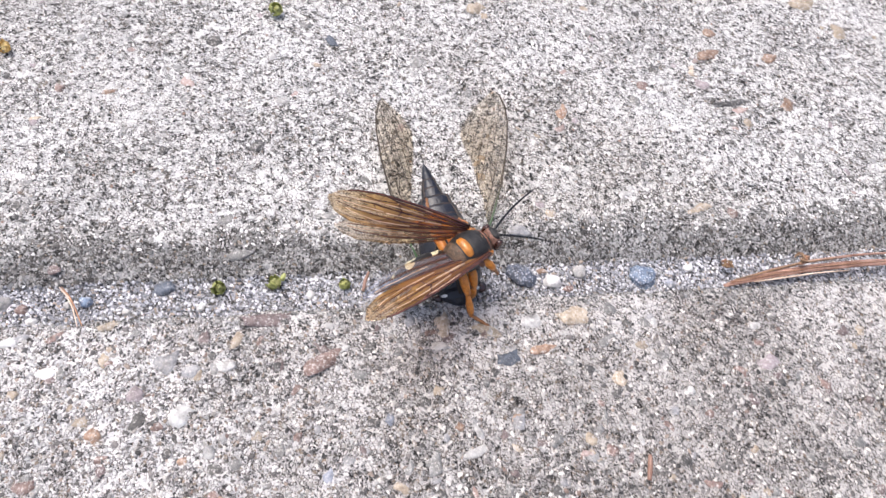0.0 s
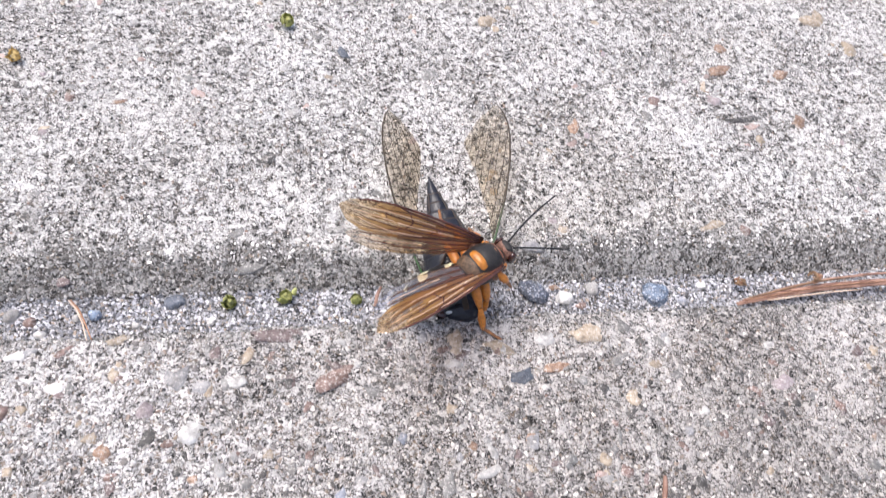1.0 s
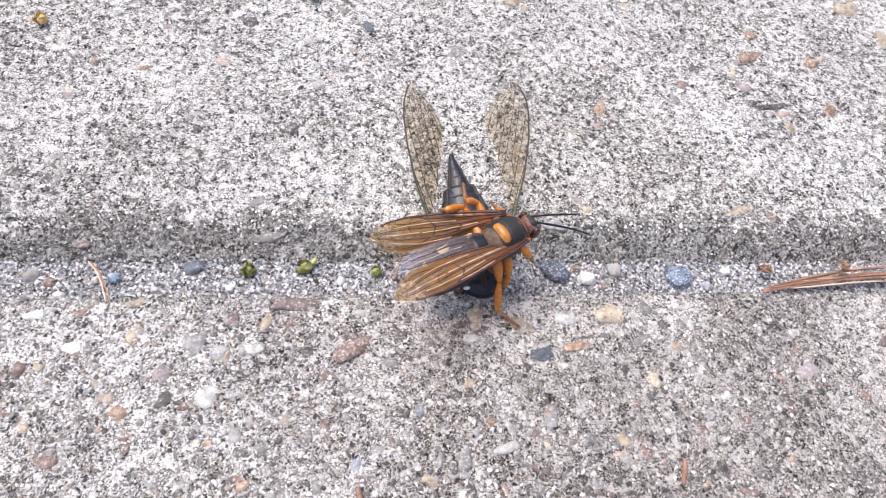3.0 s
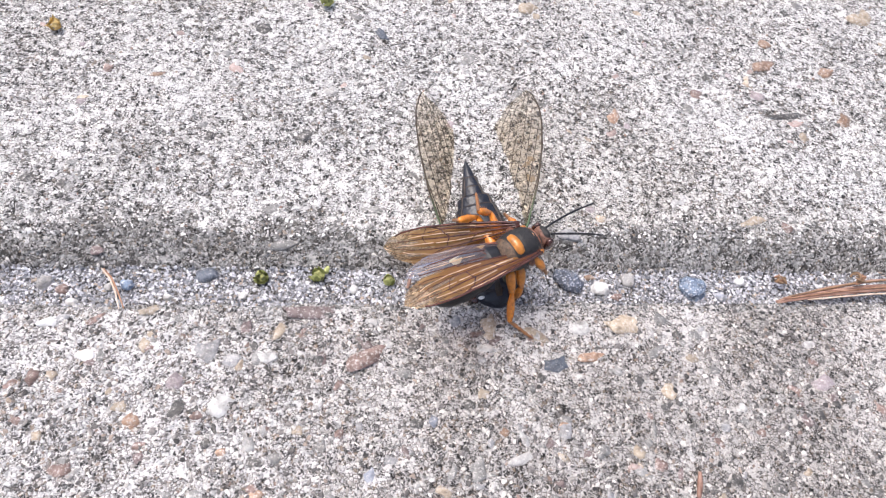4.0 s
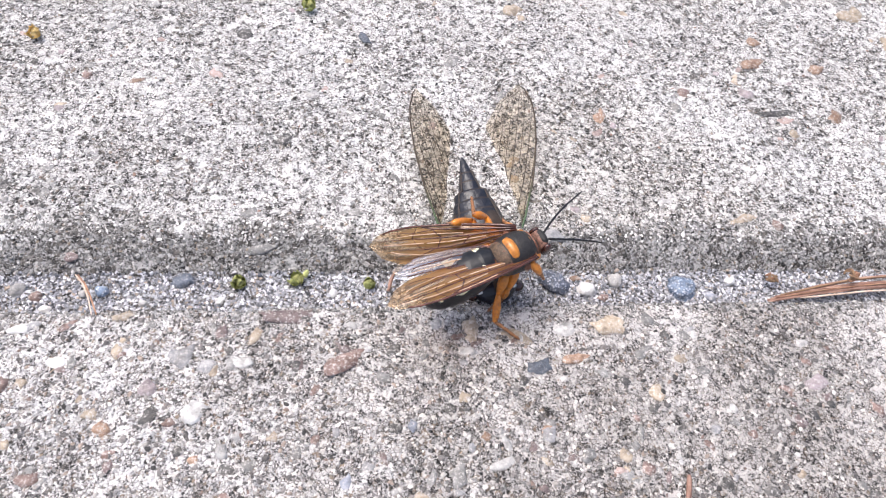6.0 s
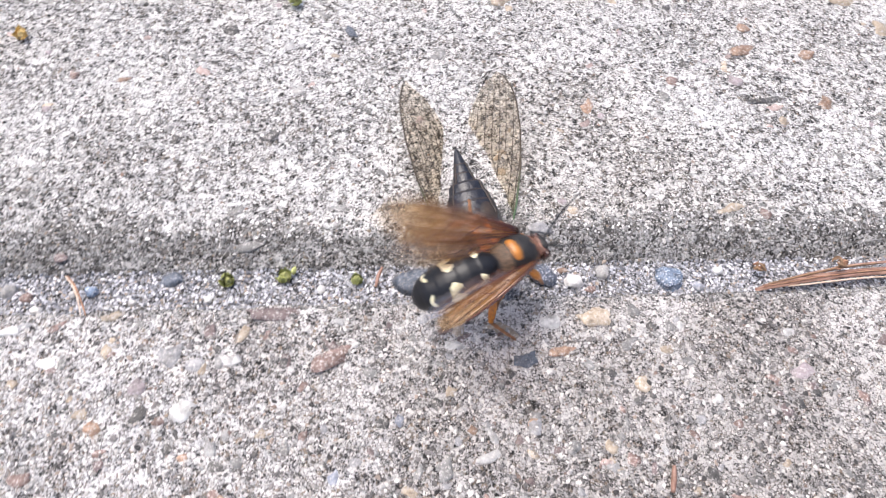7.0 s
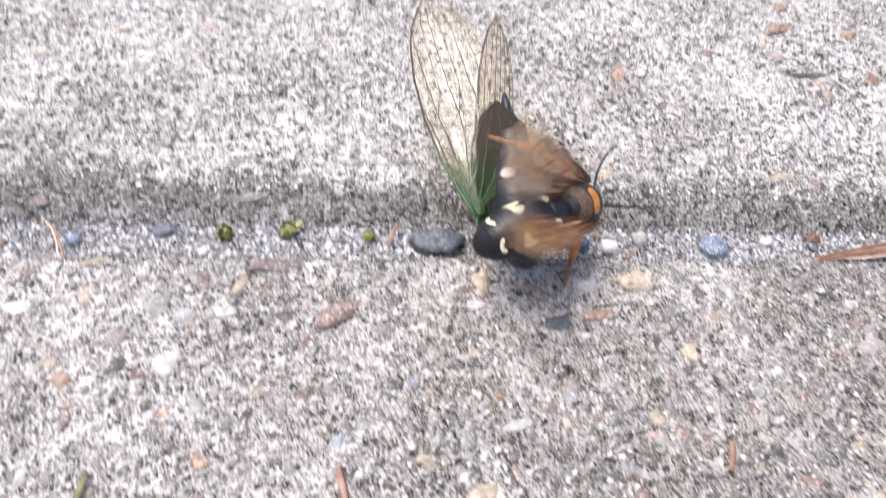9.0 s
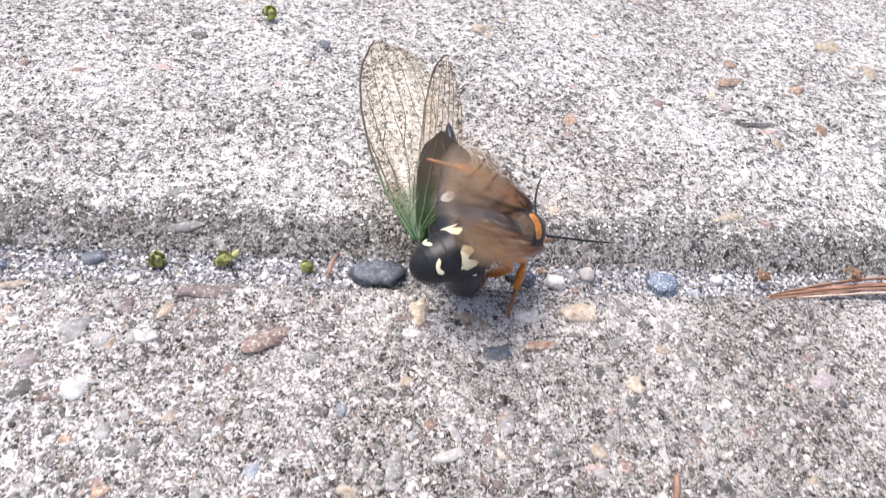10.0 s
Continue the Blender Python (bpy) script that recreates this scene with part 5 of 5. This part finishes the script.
pebble(pavement_far, -14.8, 25.5, 2.8, 3.6, 2, "grey", 0.08)



# ---- what moves ----
# seconds; place (mm); the way its head points; the way its back faces
WASP_ROWS = [
    (0, (3.97, -3.74, 14.40), (0.85, 0.52, 0.02), (-0.05, -0.12, 0.99)),
    (0.5, (2.26, -3.21, 14.40), (0.85, 0.52, 0.02), (-0.05, -0.12, 0.99)),
    (1, (3.80, -2.81, 14.40), (0.85, 0.52, 0.02), (-0.05, -0.12, 0.99)),
    (1.5, (4.01, -2.49, 14.40), (0.85, 0.52, 0.02), (-0.05, -0.12, 0.99)),
    (2, (4.34, -2.58, 14.40), (0.85, 0.52, 0.02), (-0.05, -0.12, 0.99)),
    (2.5, (4.17, -2.26, 14.40), (0.85, 0.52, 0.02), (-0.05, -0.12, 0.99)),
    (3, (3.83, -2.65, 14.40), (0.85, 0.52, 0.02), (-0.05, -0.12, 0.99)),
    (4.5, (3.47, -2.97, 14.40), (0.85, 0.52, 0.02), (-0.05, -0.12, 0.99)),
    (5, (3.78, -2.73, 14.40), (0.85, 0.52, 0.02), (-0.05, -0.12, 0.99)),
    (6.5, (7.52, -4.55, 14.40), (0.89, 0.46, 0.02), (-0.05, -0.12, 0.99)),
    (6.9, (7.82, -4.35, 14.40), (0.89, 0.46, 0.02), (-0.05, -0.12, 0.99)),
    (7.0, (9.01, -6.53, 15.16), (0.88, 0.45, -0.15), (-0.05, -0.12, 0.99)),
    (7.1, (17.11, -4.5, 11.88), (0.55, 0.62, -0.56), (0.6, -0.3, 0.72)),
    (7.5, (17.16, -4.5, 11.88), (0.55, 0.62, -0.56), (0.6, -0.3, 0.72)),
    (8, (15.71, -4.5, 11.88), (0.55, 0.62, -0.56), (0.6, -0.3, 0.72)),
    (8.5, (15.41, -4.5, 11.88), (0.55, 0.62, -0.56), (0.6, -0.3, 0.72)),
    (9, (15.11, -4.5, 11.88), (0.55, 0.62, -0.56), (0.6, -0.3, 0.72)),
    (9.5, (16.51, -4.5, 11.88), (0.55, 0.62, -0.56), (0.6, -0.3, 0.72)),
    (10, (15.61, -4.5, 11.88), (0.55, 0.62, -0.56), (0.6, -0.3, 0.72)),
]
CICADA_ROWS = [
    (0, (1.33, 6.47, 3.40), (0.19, -0.94, -0.29), (0.1, 0.1, -1)),
    (0.5, (-1.50, 6.62, 3.40), (0.19, -0.94, -0.29), (0.1, 0.1, -1)),
    (1, (-0.35, 6.61, 3.40), (0.19, -0.94, -0.29), (0.1, 0.1, -1)),
    (1.5, (-0.81, 5.98, 3.40), (0.19, -0.94, -0.29), (0.1, 0.1, -1)),
    (2, (-0.80, 5.47, 3.40), (0.19, -0.94, -0.29), (0.1, 0.1, -1)),
    (2.5, (-0.49, 6.31, 3.40), (0.19, -0.94, -0.29), (0.1, 0.1, -1)),
    (3, (-0.94, 6.42, 3.40), (0.19, -0.94, -0.29), (0.1, 0.1, -1)),
    (4.5, (-0.64, 6.43, 3.40), (0.19, -0.94, -0.29), (0.1, 0.1, -1)),
    (5, (-0.43, 6.16, 3.40), (0.19, -0.94, -0.29), (0.1, 0.1, -1)),
    (6.5, (3.94, 8.54, 3.40), (0.19, -0.94, -0.29), (0.1, 0.1, -1)),
    (7.0, (4.58, 8.58, 3.40), (0.19, -0.94, -0.29), (0.1, 0.1, -1)),
    (7.1, (6.72, 0.99, 10.69), (0.05, -0.93, -0.40), (-0.93, -0.02, -0.2)),
    (7.5, (6.77, 0.99, 10.69), (0.05, -0.93, -0.40), (-0.93, -0.02, -0.2)),
    (8, (5.32, 0.99, 10.69), (0.05, -0.93, -0.40), (-0.93, -0.02, -0.2)),
    (8.5, (5.02, 0.99, 10.69), (0.05, -0.93, -0.40), (-0.93, -0.02, -0.2)),
    (9, (4.72, 0.99, 10.69), (0.05, -0.93, -0.40), (-0.93, -0.02, -0.2)),
    (9.5, (6.12, 0.99, 10.69), (0.05, -0.93, -0.40), (-0.93, -0.02, -0.2)),
    (10, (5.22, 0.99, 10.69), (0.05, -0.93, -0.40), (-0.93, -0.02, -0.2)),
]
# seconds; the wing tip (mm); the way its leading edge faces
WING_FAR = [
    (0, (-21.6, 0.7, 29.6), (0.16, 0.31, 0.94)),
    (0.5, (-25.3, 6.3, 22.3), (0.14, 0.32, 0.94)),
    (1, (-22.4, 3.6, 28.0), (0.17, 0.3, 0.94)),
    (1.6, (-22.1, 0.7, 28.6), (0.12, 0.3, 0.95)),
    (1.8, (-19.6, 11.5, 5.7), (0.07, 0.66, 0.75)),
    (2, (-20.5, 7.5, 4.8), (-0.06, 0.68, 0.73)),
    (2.5, (-21.6, 5.4, 5.5), (-0.12, 0.69, 0.71)),
    (3, (-21.7, 5.0, 5.1), (-0.13, 0.69, 0.71)),
    (4.5, (-21.5, 5.4, 4.1), (-0.12, 0.69, 0.72)),
    (5, (-21.4, 5.2, 4.5), (-0.12, 0.69, 0.71)),
    (6.5, (-19.5, 3.3, 8.8), (-0.05, 0.67, 0.74)),
    (6.9, (-17.5, 4.5, 5.0), (-0.09, 0.68, 0.73)),
    (7.0, (-16.0, -4.8, 30.4), (0.1, 0.8, 0.6)),
    (7.1, (7.1, -3.3, 40.3), (0.85, 0.25, 0.25)),
    (7.2, (10.3, -7.7, 40.8), (0.85, 0.25, 0.25)),
    (7.3, (9.7, -9.1, 40.2), (0.85, 0.25, 0.25)),
    (7.4, (9.1, -8.0, 40.3), (0.8, 0.35, 0.3)),
    (7.5, (7.7, -8.8, 39.5), (0.8, 0.35, 0.3)),
    (7.7, (4.8, -7.2, 38.6), (0.66, 0.55, 0.5)),
    (8, (3.6, -9.0, 38.0), (0.63, 0.59, 0.5)),
    (8.2, (2.3, -10.6, 36.8), (0.5, 0.68, 0.52)),
    (8.5, (2.1, -9.0, 37.3), (0.4, 0.74, 0.54)),
    (8.7, (0.6, -11.2, 35.4), (0.44, 0.7, 0.56)),
    (9, (-0.8, -9.4, 35.2), (0.47, 0.67, 0.58)),
    (9.5, (1.5, -12.3, 34.5), (0.41, 0.63, 0.66)),
    (10, (0.6, -11.5, 34.7), (0.53, 0.56, 0.64)),
]
WING_NEAR = [
    (0, (-17.0, -22.4, 21.1), (0.16, -0.89, 0.42)),
    (0.5, (-17.6, -23.6, 20.7), (0.2, -0.87, 0.44)),
    (1, (-17.7, -21.0, 20.5), (0.14, -0.9, 0.41)),
    (1.6, (-17.3, -21.2, 19.0), (0.17, -0.9, 0.4)),
    (2, (-16.0, -21.0, 20.6), (0.22, -0.93, 0.24)),
    (2.5, (-16.9, -19.6, 18.7), (0.22, -0.93, 0.24)),
    (3, (-17.4, -19.8, 18.9), (0.22, -0.93, 0.24)),
    (4.5, (-18.5, -18.5, 18.8), (0.22, -0.93, 0.24)),
    (5, (-18.2, -18.6, 18.9), (0.22, -0.93, 0.24)),
    (6.5, (-16.6, -17.3, 15.5), (0.22, -0.93, 0.24)),
    (6.9, (-15.2, -18.4, 17.8), (0.22, -0.93, 0.24)),
    (7.0, (-5.6, -27.8, 28.4), (0.5, -0.35, 0.5)),
    (7.1, (12.0, -30.9, 22.2), (0.6, 0.0, 0.6)),
    (7.2, (13.4, -31.6, 21.7), (0.6, 0.0, 0.6)),
    (7.3, (12.7, -32.0, 20.3), (0.6, 0.0, 0.6)),
    (7.4, (10.6, -30.5, 22.0), (0.6, 0.0, 0.6)),
    (7.5, (9.3, -29.7, 22.3), (0.6, -0.2, 0.5)),
    (7.7, (7.9, -29.0, 22.5), (0.55, -0.4, 0.4)),
    (8, (5.8, -27.4, 24.2), (0.41, -0.91, 0.01)),
    (8.2, (4.8, -27.2, 23.6), (0.41, -0.91, 0.0)),
    (8.5, (3.9, -26.8, 23.4), (0.41, -0.91, 0.0)),
    (9, (0.7, -24.4, 23.2), (0.26, -0.96, 0.06)),
    (9.5, (1.6, -26.7, 25.7), (0.13, -0.99, -0.08)),
    (10, (1.0, -25.9, 27.0), (0.04, -0.99, -0.12)),
]
# seconds; the tip of the antenna (mm)
ANTENNA_LEFT = [
    (0, (17.6, 8.9, 14.0)),
    (0.5, (22.0, 6.2, 10.0)),
    (1, (13.5, 5.0, 16.0)),
    (1.5, (22.7, 15.7, 12.0)),
    (2, (14.7, 6.5, 12.0)),
    (2.5, (14.1, 7.1, 14.0)),
    (3, (17.9, 5.3, 11.0)),
    (4.5, (20.8, 12.8, 14.0)),
    (5, (18.7, 13.3, 14.0)),
    (6.5, (23.4, 9.8, 14.0)),
    (7.0, (24.1, 8.2, 14.0)),
    (7.1, (26.4, 10.6, 10.0)),
    (7.5, (23.0, 9.0, 8.0)),
    (8, (28.0, 14.0, 8.0)),
    (8.5, (28.0, 15.0, 8.0)),
    (9, (26.9, 14.7, 8.0)),
    (9.5, (28.0, 14.0, 8.0)),
    (10, (22.0, 9.0, 8.0)),
]
ANTENNA_RIGHT = [
    (0, (21.9, 1.4, 8.0)),
    (0.5, (24.1, 4.6, 8.0)),
    (1, (26.1, 3.1, 8.0)),
    (1.5, (24.2, 4.6, 8.0)),
    (2, (21.1, 6.5, 8.0)),
    (2.5, (16.2, 1.8, 9.0)),
    (3, (23.9, 2.4, 7.0)),
    (4.5, (25.5, 5.9, 7.0)),
    (5, (27.8, 6.6, 7.0)),
    (6.5, (29.3, 1.3, 7.0)),
    (7.0, (29.5, -0.1, 7.0)),
    (7.1, (30.5, 0.3, 5.0)),
    (7.5, (32.0, -1.0, 5.0)),
    (8, (32.0, 1.0, 5.0)),
    (8.5, (30.0, 2.0, 5.0)),
    (9, (30.7, 1.3, 5.0)),
    (9.5, (30.0, -1.0, 5.0)),
    (10, (30.0, 1.0, 5.0)),
]
# seconds; the way from the abdomen's tip to its root; the way its back faces; its root on the thorax (mm)
ABDOMEN_ROWS = [(0.0, (0.84, 0.13, 0.52), (-0.5, -0.14, 0.85), (-2.1, -0.6, 0.35)), (1.6, (0.84, 0.13, 0.52), (-0.5, -0.14, 0.85), (-2.1, -0.6, 0.35)), (2.0, (0.86, 0.4, 0.33), (-0.33, -0.05, 0.94), (-1.9, 0.6, 0.5)), (5.0, (0.86, 0.4, 0.33), (-0.33, -0.05, 0.94), (-1.9, 0.6, 0.5)), (6.5, (0.9, 0.3, 0.34), (-0.33, -0.1, 0.94), (-2.2, 0.55, 0.4)), (6.9, (0.9, 0.3, 0.34), (-0.33, -0.1, 0.94), (-2.2, 0.55, 0.4)), (7.0, (0.88, 0.3, 0.2), (-0.1, -0.25, 0.95), (-3.4, 0.1, 0.5)), (7.1, (0.909, 0.415, 0.038), (0.066, -0.233, 0.97), (-4.4, 0.0, -0.1)), (10.0, (0.909, 0.415, 0.038), (0.066, -0.233, 0.97), (-4.4, 0.0, -0.1))]
# the cicada's wing tips (mm) and the way their leading edges face
C_WING_ROWS = {
    1: [(0.0, (-12.4, 45.1, 8.0), (-0.82, -0.1, 0.55)), (2.0, (-13.6, 42.0, 8.0), (-0.82, -0.1, 0.55)), (4.5, (-14.6, 42.7, 8.0), (-0.82, -0.1, 0.55)), (7.0, (-11.0, 45.6, 9.0), (-0.82, -0.1, 0.55)), (7.1, (-10.6, 31.8, 22.0), (-0.89, -0.13, -0.28)), (8.0, (-13.0, 35.2, 22.0), (-0.89, -0.13, -0.28)), (10.0, (-13.2, 41.9, 22.0), (-0.89, -0.13, -0.28))],
    -1: [(0.0, (19.0, 41.9, 8.0), (0.78, -0.2, 0.6)), (2.0, (16.3, 44.6, 8.0), (0.78, -0.2, 0.6)), (4.5, (14.7, 43.8, 8.0), (0.78, -0.2, 0.6)), (7.0, (15.1, 43.2, 8.0), (0.78, -0.2, 0.6)), (7.1, (3.4, 31.0, 17.0), (-0.65, -0.3, 0.7)), (8.0, (3.0, 32.5, 17.0), (-0.65, -0.3, 0.7)), (10.0, (2.8, 31.5, 17.0), (-0.65, -0.3, 0.7))],
}
# the ways of thigh, shin and foot
LEG_WAYS = {
    ("fore", -1): [(0.0, ((-0.146, -0.563, 0.813), (0.595, -0.069, -0.801), (0.394, 0.194, -0.898))), (1.6, ((-0.146, -0.563, 0.813), (0.595, -0.069, -0.801), (0.394, 0.194, -0.898))), (2.0, ((-0.146, -0.563, 0.813), (0.595, -0.069, -0.801), (0.394, 0.194, -0.898))), (5.0, ((-0.146, -0.563, 0.813), (0.595, -0.069, -0.801), (0.394, 0.194, -0.898))), (6.5, ((-0.146, -0.563, 0.813), (0.595, -0.069, -0.801), (0.394, 0.194, -0.898))), (7.0, ((-0.146, -0.563, 0.813), (0.595, -0.069, -0.801), (0.394, 0.194, -0.898))), (7.1, ((0.636, 0.712, -0.298), (0.821, 0.377, -0.429), (0.613, 0.595, -0.521))), (10.0, ((0.636, 0.712, -0.298), (0.821, 0.377, -0.429), (0.613, 0.595, -0.521)))],
    ("fore", 1): [(0.0, ((0.101, 0.929, -0.356), (-0.263, 0.828, -0.496), (-0.095, 0.795, -0.599))), (1.6, ((0.101, 0.929, -0.356), (-0.263, 0.828, -0.496), (-0.095, 0.795, -0.599))), (2.0, ((0.101, 0.929, -0.356), (-0.263, 0.828, -0.496), (-0.095, 0.795, -0.599))), (5.0, ((0.101, 0.929, -0.356), (-0.263, 0.828, -0.496), (-0.095, 0.795, -0.599))), (6.5, ((0.101, 0.929, -0.356), (-0.263, 0.828, -0.496), (-0.095, 0.795, -0.599))), (7.0, ((0.101, 0.929, -0.356), (-0.263, 0.828, -0.496), (-0.095, 0.795, -0.599))), (7.1, ((0.265, 0.964, -0.003), (-0.513, 0.805, 0.297), (-0.355, 0.777, -0.519))), (10.0, ((0.265, 0.964, -0.003), (-0.513, 0.805, 0.297), (-0.355, 0.777, -0.519)))],
    ("mid", -1): [(0.0, ((0.185, -0.387, -0.903), (-0.014, 0.102, -0.995), (0.056, 0.123, -0.991))), (1.6, ((0.185, -0.387, -0.903), (-0.014, 0.102, -0.995), (0.056, 0.123, -0.991))), (2.0, ((0.185, -0.387, -0.903), (-0.014, 0.102, -0.995), (0.056, 0.123, -0.991))), (5.0, ((0.185, -0.387, -0.903), (-0.014, 0.102, -0.995), (0.056, 0.123, -0.991))), (6.5, ((-0.272, -0.049, -0.961), (-0.016, 0.158, -0.987), (-0.287, -0.773, 0.566))), (7.0, ((-0.272, -0.049, -0.961), (-0.016, 0.158, -0.987), (-0.287, -0.773, 0.566))), (7.1, ((0.723, 0.159, -0.672), (-0.276, -0.688, -0.671), (-0.292, -0.862, -0.414))), (10.0, ((0.723, 0.159, -0.672), (-0.276, -0.688, -0.671), (-0.292, -0.862, -0.414)))],
    ("mid", 1): [(0.0, ((-0.255, 0.967, -0.007), (-0.613, -0.409, 0.676), (0.031, 0.958, -0.284))), (1.6, ((-0.255, 0.967, -0.007), (-0.613, -0.409, 0.676), (0.031, 0.958, -0.284))), (2.0, ((-0.255, 0.967, -0.007), (-0.613, -0.409, 0.676), (0.031, 0.958, -0.284))), (5.0, ((-0.255, 0.967, -0.007), (-0.613, -0.409, 0.676), (0.031, 0.958, -0.284))), (6.5, ((-0.255, 0.967, -0.007), (-0.613, -0.409, 0.676), (0.031, 0.958, -0.284))), (7.0, ((-0.255, 0.967, -0.007), (-0.613, -0.409, 0.676), (0.031, 0.958, -0.284))), (7.1, ((-0.265, -0.193, 0.945), (-0.303, 0.346, -0.888), (-0.342, 0.646, -0.682))), (10.0, ((-0.265, -0.193, 0.945), (-0.303, 0.346, -0.888), (-0.342, 0.646, -0.682)))],
    ("hind", -1): [(0.0, ((0.268, -0.451, -0.851), (0.204, -0.304, -0.93), (0.83, -0.446, -0.336))), (1.6, ((0.268, -0.451, -0.851), (0.204, -0.304, -0.93), (0.83, -0.446, -0.336))), (2.0, ((0.196, -0.398, -0.896), (0.0, -0.646, -0.763), (0.806, -0.491, -0.331))), (5.0, ((0.196, -0.398, -0.896), (0.0, -0.646, -0.763), (0.806, -0.491, -0.331))), (6.5, ((-0.192, -0.053, -0.98), (-0.097, -0.639, -0.763), (0.8, -0.558, -0.219))), (7.0, ((-0.192, -0.053, -0.98), (-0.097, -0.639, -0.763), (0.8, -0.558, -0.219))), (7.1, ((0.35, 0.033, -0.936), (-0.469, 0.489, -0.735), (-0.383, -0.876, 0.293))), (10.0, ((0.35, 0.033, -0.936), (-0.469, 0.489, -0.735), (-0.383, -0.876, 0.293)))],
    ("hind", 1): [(0.0, ((-0.378, 0.922, 0.086), (-0.724, -0.486, 0.489), (-0.086, 0.565, -0.821))), (1.6, ((-0.378, 0.922, 0.086), (-0.724, -0.486, 0.489), (-0.086, 0.565, -0.821))), (2.0, ((-0.378, 0.922, 0.086), (-0.724, -0.486, 0.489), (-0.086, 0.565, -0.821))), (5.0, ((-0.378, 0.922, 0.086), (-0.724, -0.486, 0.489), (-0.086, 0.565, -0.821))), (6.5, ((-0.378, 0.922, 0.086), (-0.724, -0.486, 0.489), (-0.086, 0.565, -0.821))), (7.0, ((-0.378, 0.922, 0.086), (-0.724, -0.486, 0.489), (-0.086, 0.565, -0.821))), (7.1, ((-0.228, 0.229, 0.946), (-0.949, 0.301, 0.089), (-0.879, 0.459, -0.131))), (10.0, ((-0.228, 0.229, 0.946), (-0.949, 0.301, 0.089), (-0.879, 0.459, -0.131)))],
}


def motions():
    """Keys the wasp, its wings, legs, feelers and abdomen, and the cicada it drags."""
    def body(o, f, u):
        return frame_of(o, f, Vector(u).cross(Vector(f)))

    wasp_at = [(t, body(o, f, u)) for t, o, f, u in WASP_ROWS]
    cicada_at = [(t, body(o, f, u)) for t, o, f, u in CICADA_ROWS]
    walk(wasp, wasp_at)
    walk(cicada, cicada_at)

    def between(rows, t):
        for (t0, a), (t1, b) in zip(rows, rows[1:]):
            if t0 <= t <= t1:
                return a.lerp(b, (t - t0) / (t1 - t0))
        return rows[-1][1]

    def buzz(rows, side):
        """From the lunge on the wings beat: a quick sweep to and fro about the hinge, at each thirtieth of a second."""
        beat = [row for row in rows if row[0] < 7.0]
        for n in range(210, 301):
            a = math.sin(n * math.pi / 3) * (1.0 if n < 212 or n > 236 else 0.3)     # held out stiffly right after the lunge
            swing = Euler((radians(12 * a), radians(5 * a), radians(16 * a * side))).to_matrix().to_4x4()
            beat.append((n / 30, between(rows, n / 30) @ swing))
        return beat

    # the abdomen hangs into the joint, and later stretches out behind
    walk(abdomen, [(t, frame_of(root, m.inverted().to_3x3() @ Vector(h), m.inverted().to_3x3() @ Vector(u).cross(Vector(h)))) for t, h, u, root in ABDOMEN_ROWS for m in (between(wasp_at, t),)])

    hinge = Vector((2.1, 3.3, 2.3))
    for side, rows in ((1, WING_FAR), (-1, WING_NEAR)):
        h = Vector((hinge.x, side * hinge.y, hinge.z))
        fore, hind = [], []
        for t, tip, lead in rows:
            inv = between(wasp_at, t).inverted()
            along = inv @ (Vector(tip) * MM) / MM - h
            lead = inv.to_3x3() @ Vector(lead)
            fore.append((t, frame_of(h, along, lead)))
            face = (between(wasp_at, t) @ fore[-1][1]).to_3x3() @ Vector((0, 0, 1))
            back = fore[-1][1].to_3x3() @ Vector((0.6, -1.3, -0.35 if face.z > 0 else 0.35))
            fan = 0.2 if t < 7.05 else 0.15
            turned = (along.normalized() - fan * lead.normalized()).normalized()
            flat = lead + inv.to_3x3() @ Vector((0, 0, -0.24 if side < 0 and t < 7.05 else 0))
            hind.append((t, frame_of(h + back, turned, flat)))
        walk(WINGS[side], buzz(fore, side))
        walk(HIND_WINGS[side], buzz(hind, side))

    for side, rows in ((1, ANTENNA_LEFT), (-1, ANTENNA_RIGHT)):
        root = Vector((7.2, side * 0.8, 0.6))
        keyed = []
        for t, tip in rows:
            inv = between(wasp_at, t).inverted()
            keyed.append((t, frame_of(root, inv @ (Vector(tip) * MM) / MM - root, (0, side, 0.2))))
        walk(ANTENNAE[side], keyed)

    # legs: the way each piece points, in the world, before and after the wasp's lunge
    for (kind, side), pieces in LEGS.items():
        keyed = [[], [], []]
        for t, ways in LEG_WAYS[kind, side]:
            inv = between(wasp_at, t).inverted().to_3x3()
            p = Vector(HIPS[kind])
            p.y *= side
            for k, w in enumerate(ways):
                d = (inv @ Vector(w)).normalized()
                keyed[k].append((t, frame_of(p, d, (0.2, 1, 0.3))))
                p = p + d * LEG_LENGTHS[kind, side][k]
        for piece, rows in zip(pieces, keyed):
            walk(piece, rows)

    # the cicada's wings
    for side in (1, -1):
        root = Vector((6.3, side * 4.6, 6.2))
        fore, hind = [], []
        for t, tip, lead in C_WING_ROWS[side]:
            inv = between(cicada_at, t).inverted()
            along = inv @ (Vector(tip) * MM) / MM - root
            lead = inv.to_3x3() @ Vector(lead)
            fore.append((t, frame_of(root, along, lead)))
            hind.append((t, frame_of(root + Vector((-1.6, 0, 0.3)), along.normalized() - (0.16 if t < 7.05 else 0.36) * lead.normalized(), lead)))
        walk(C_WINGS[side], fore)
        walk(C_HIND[side], hind)


motions()
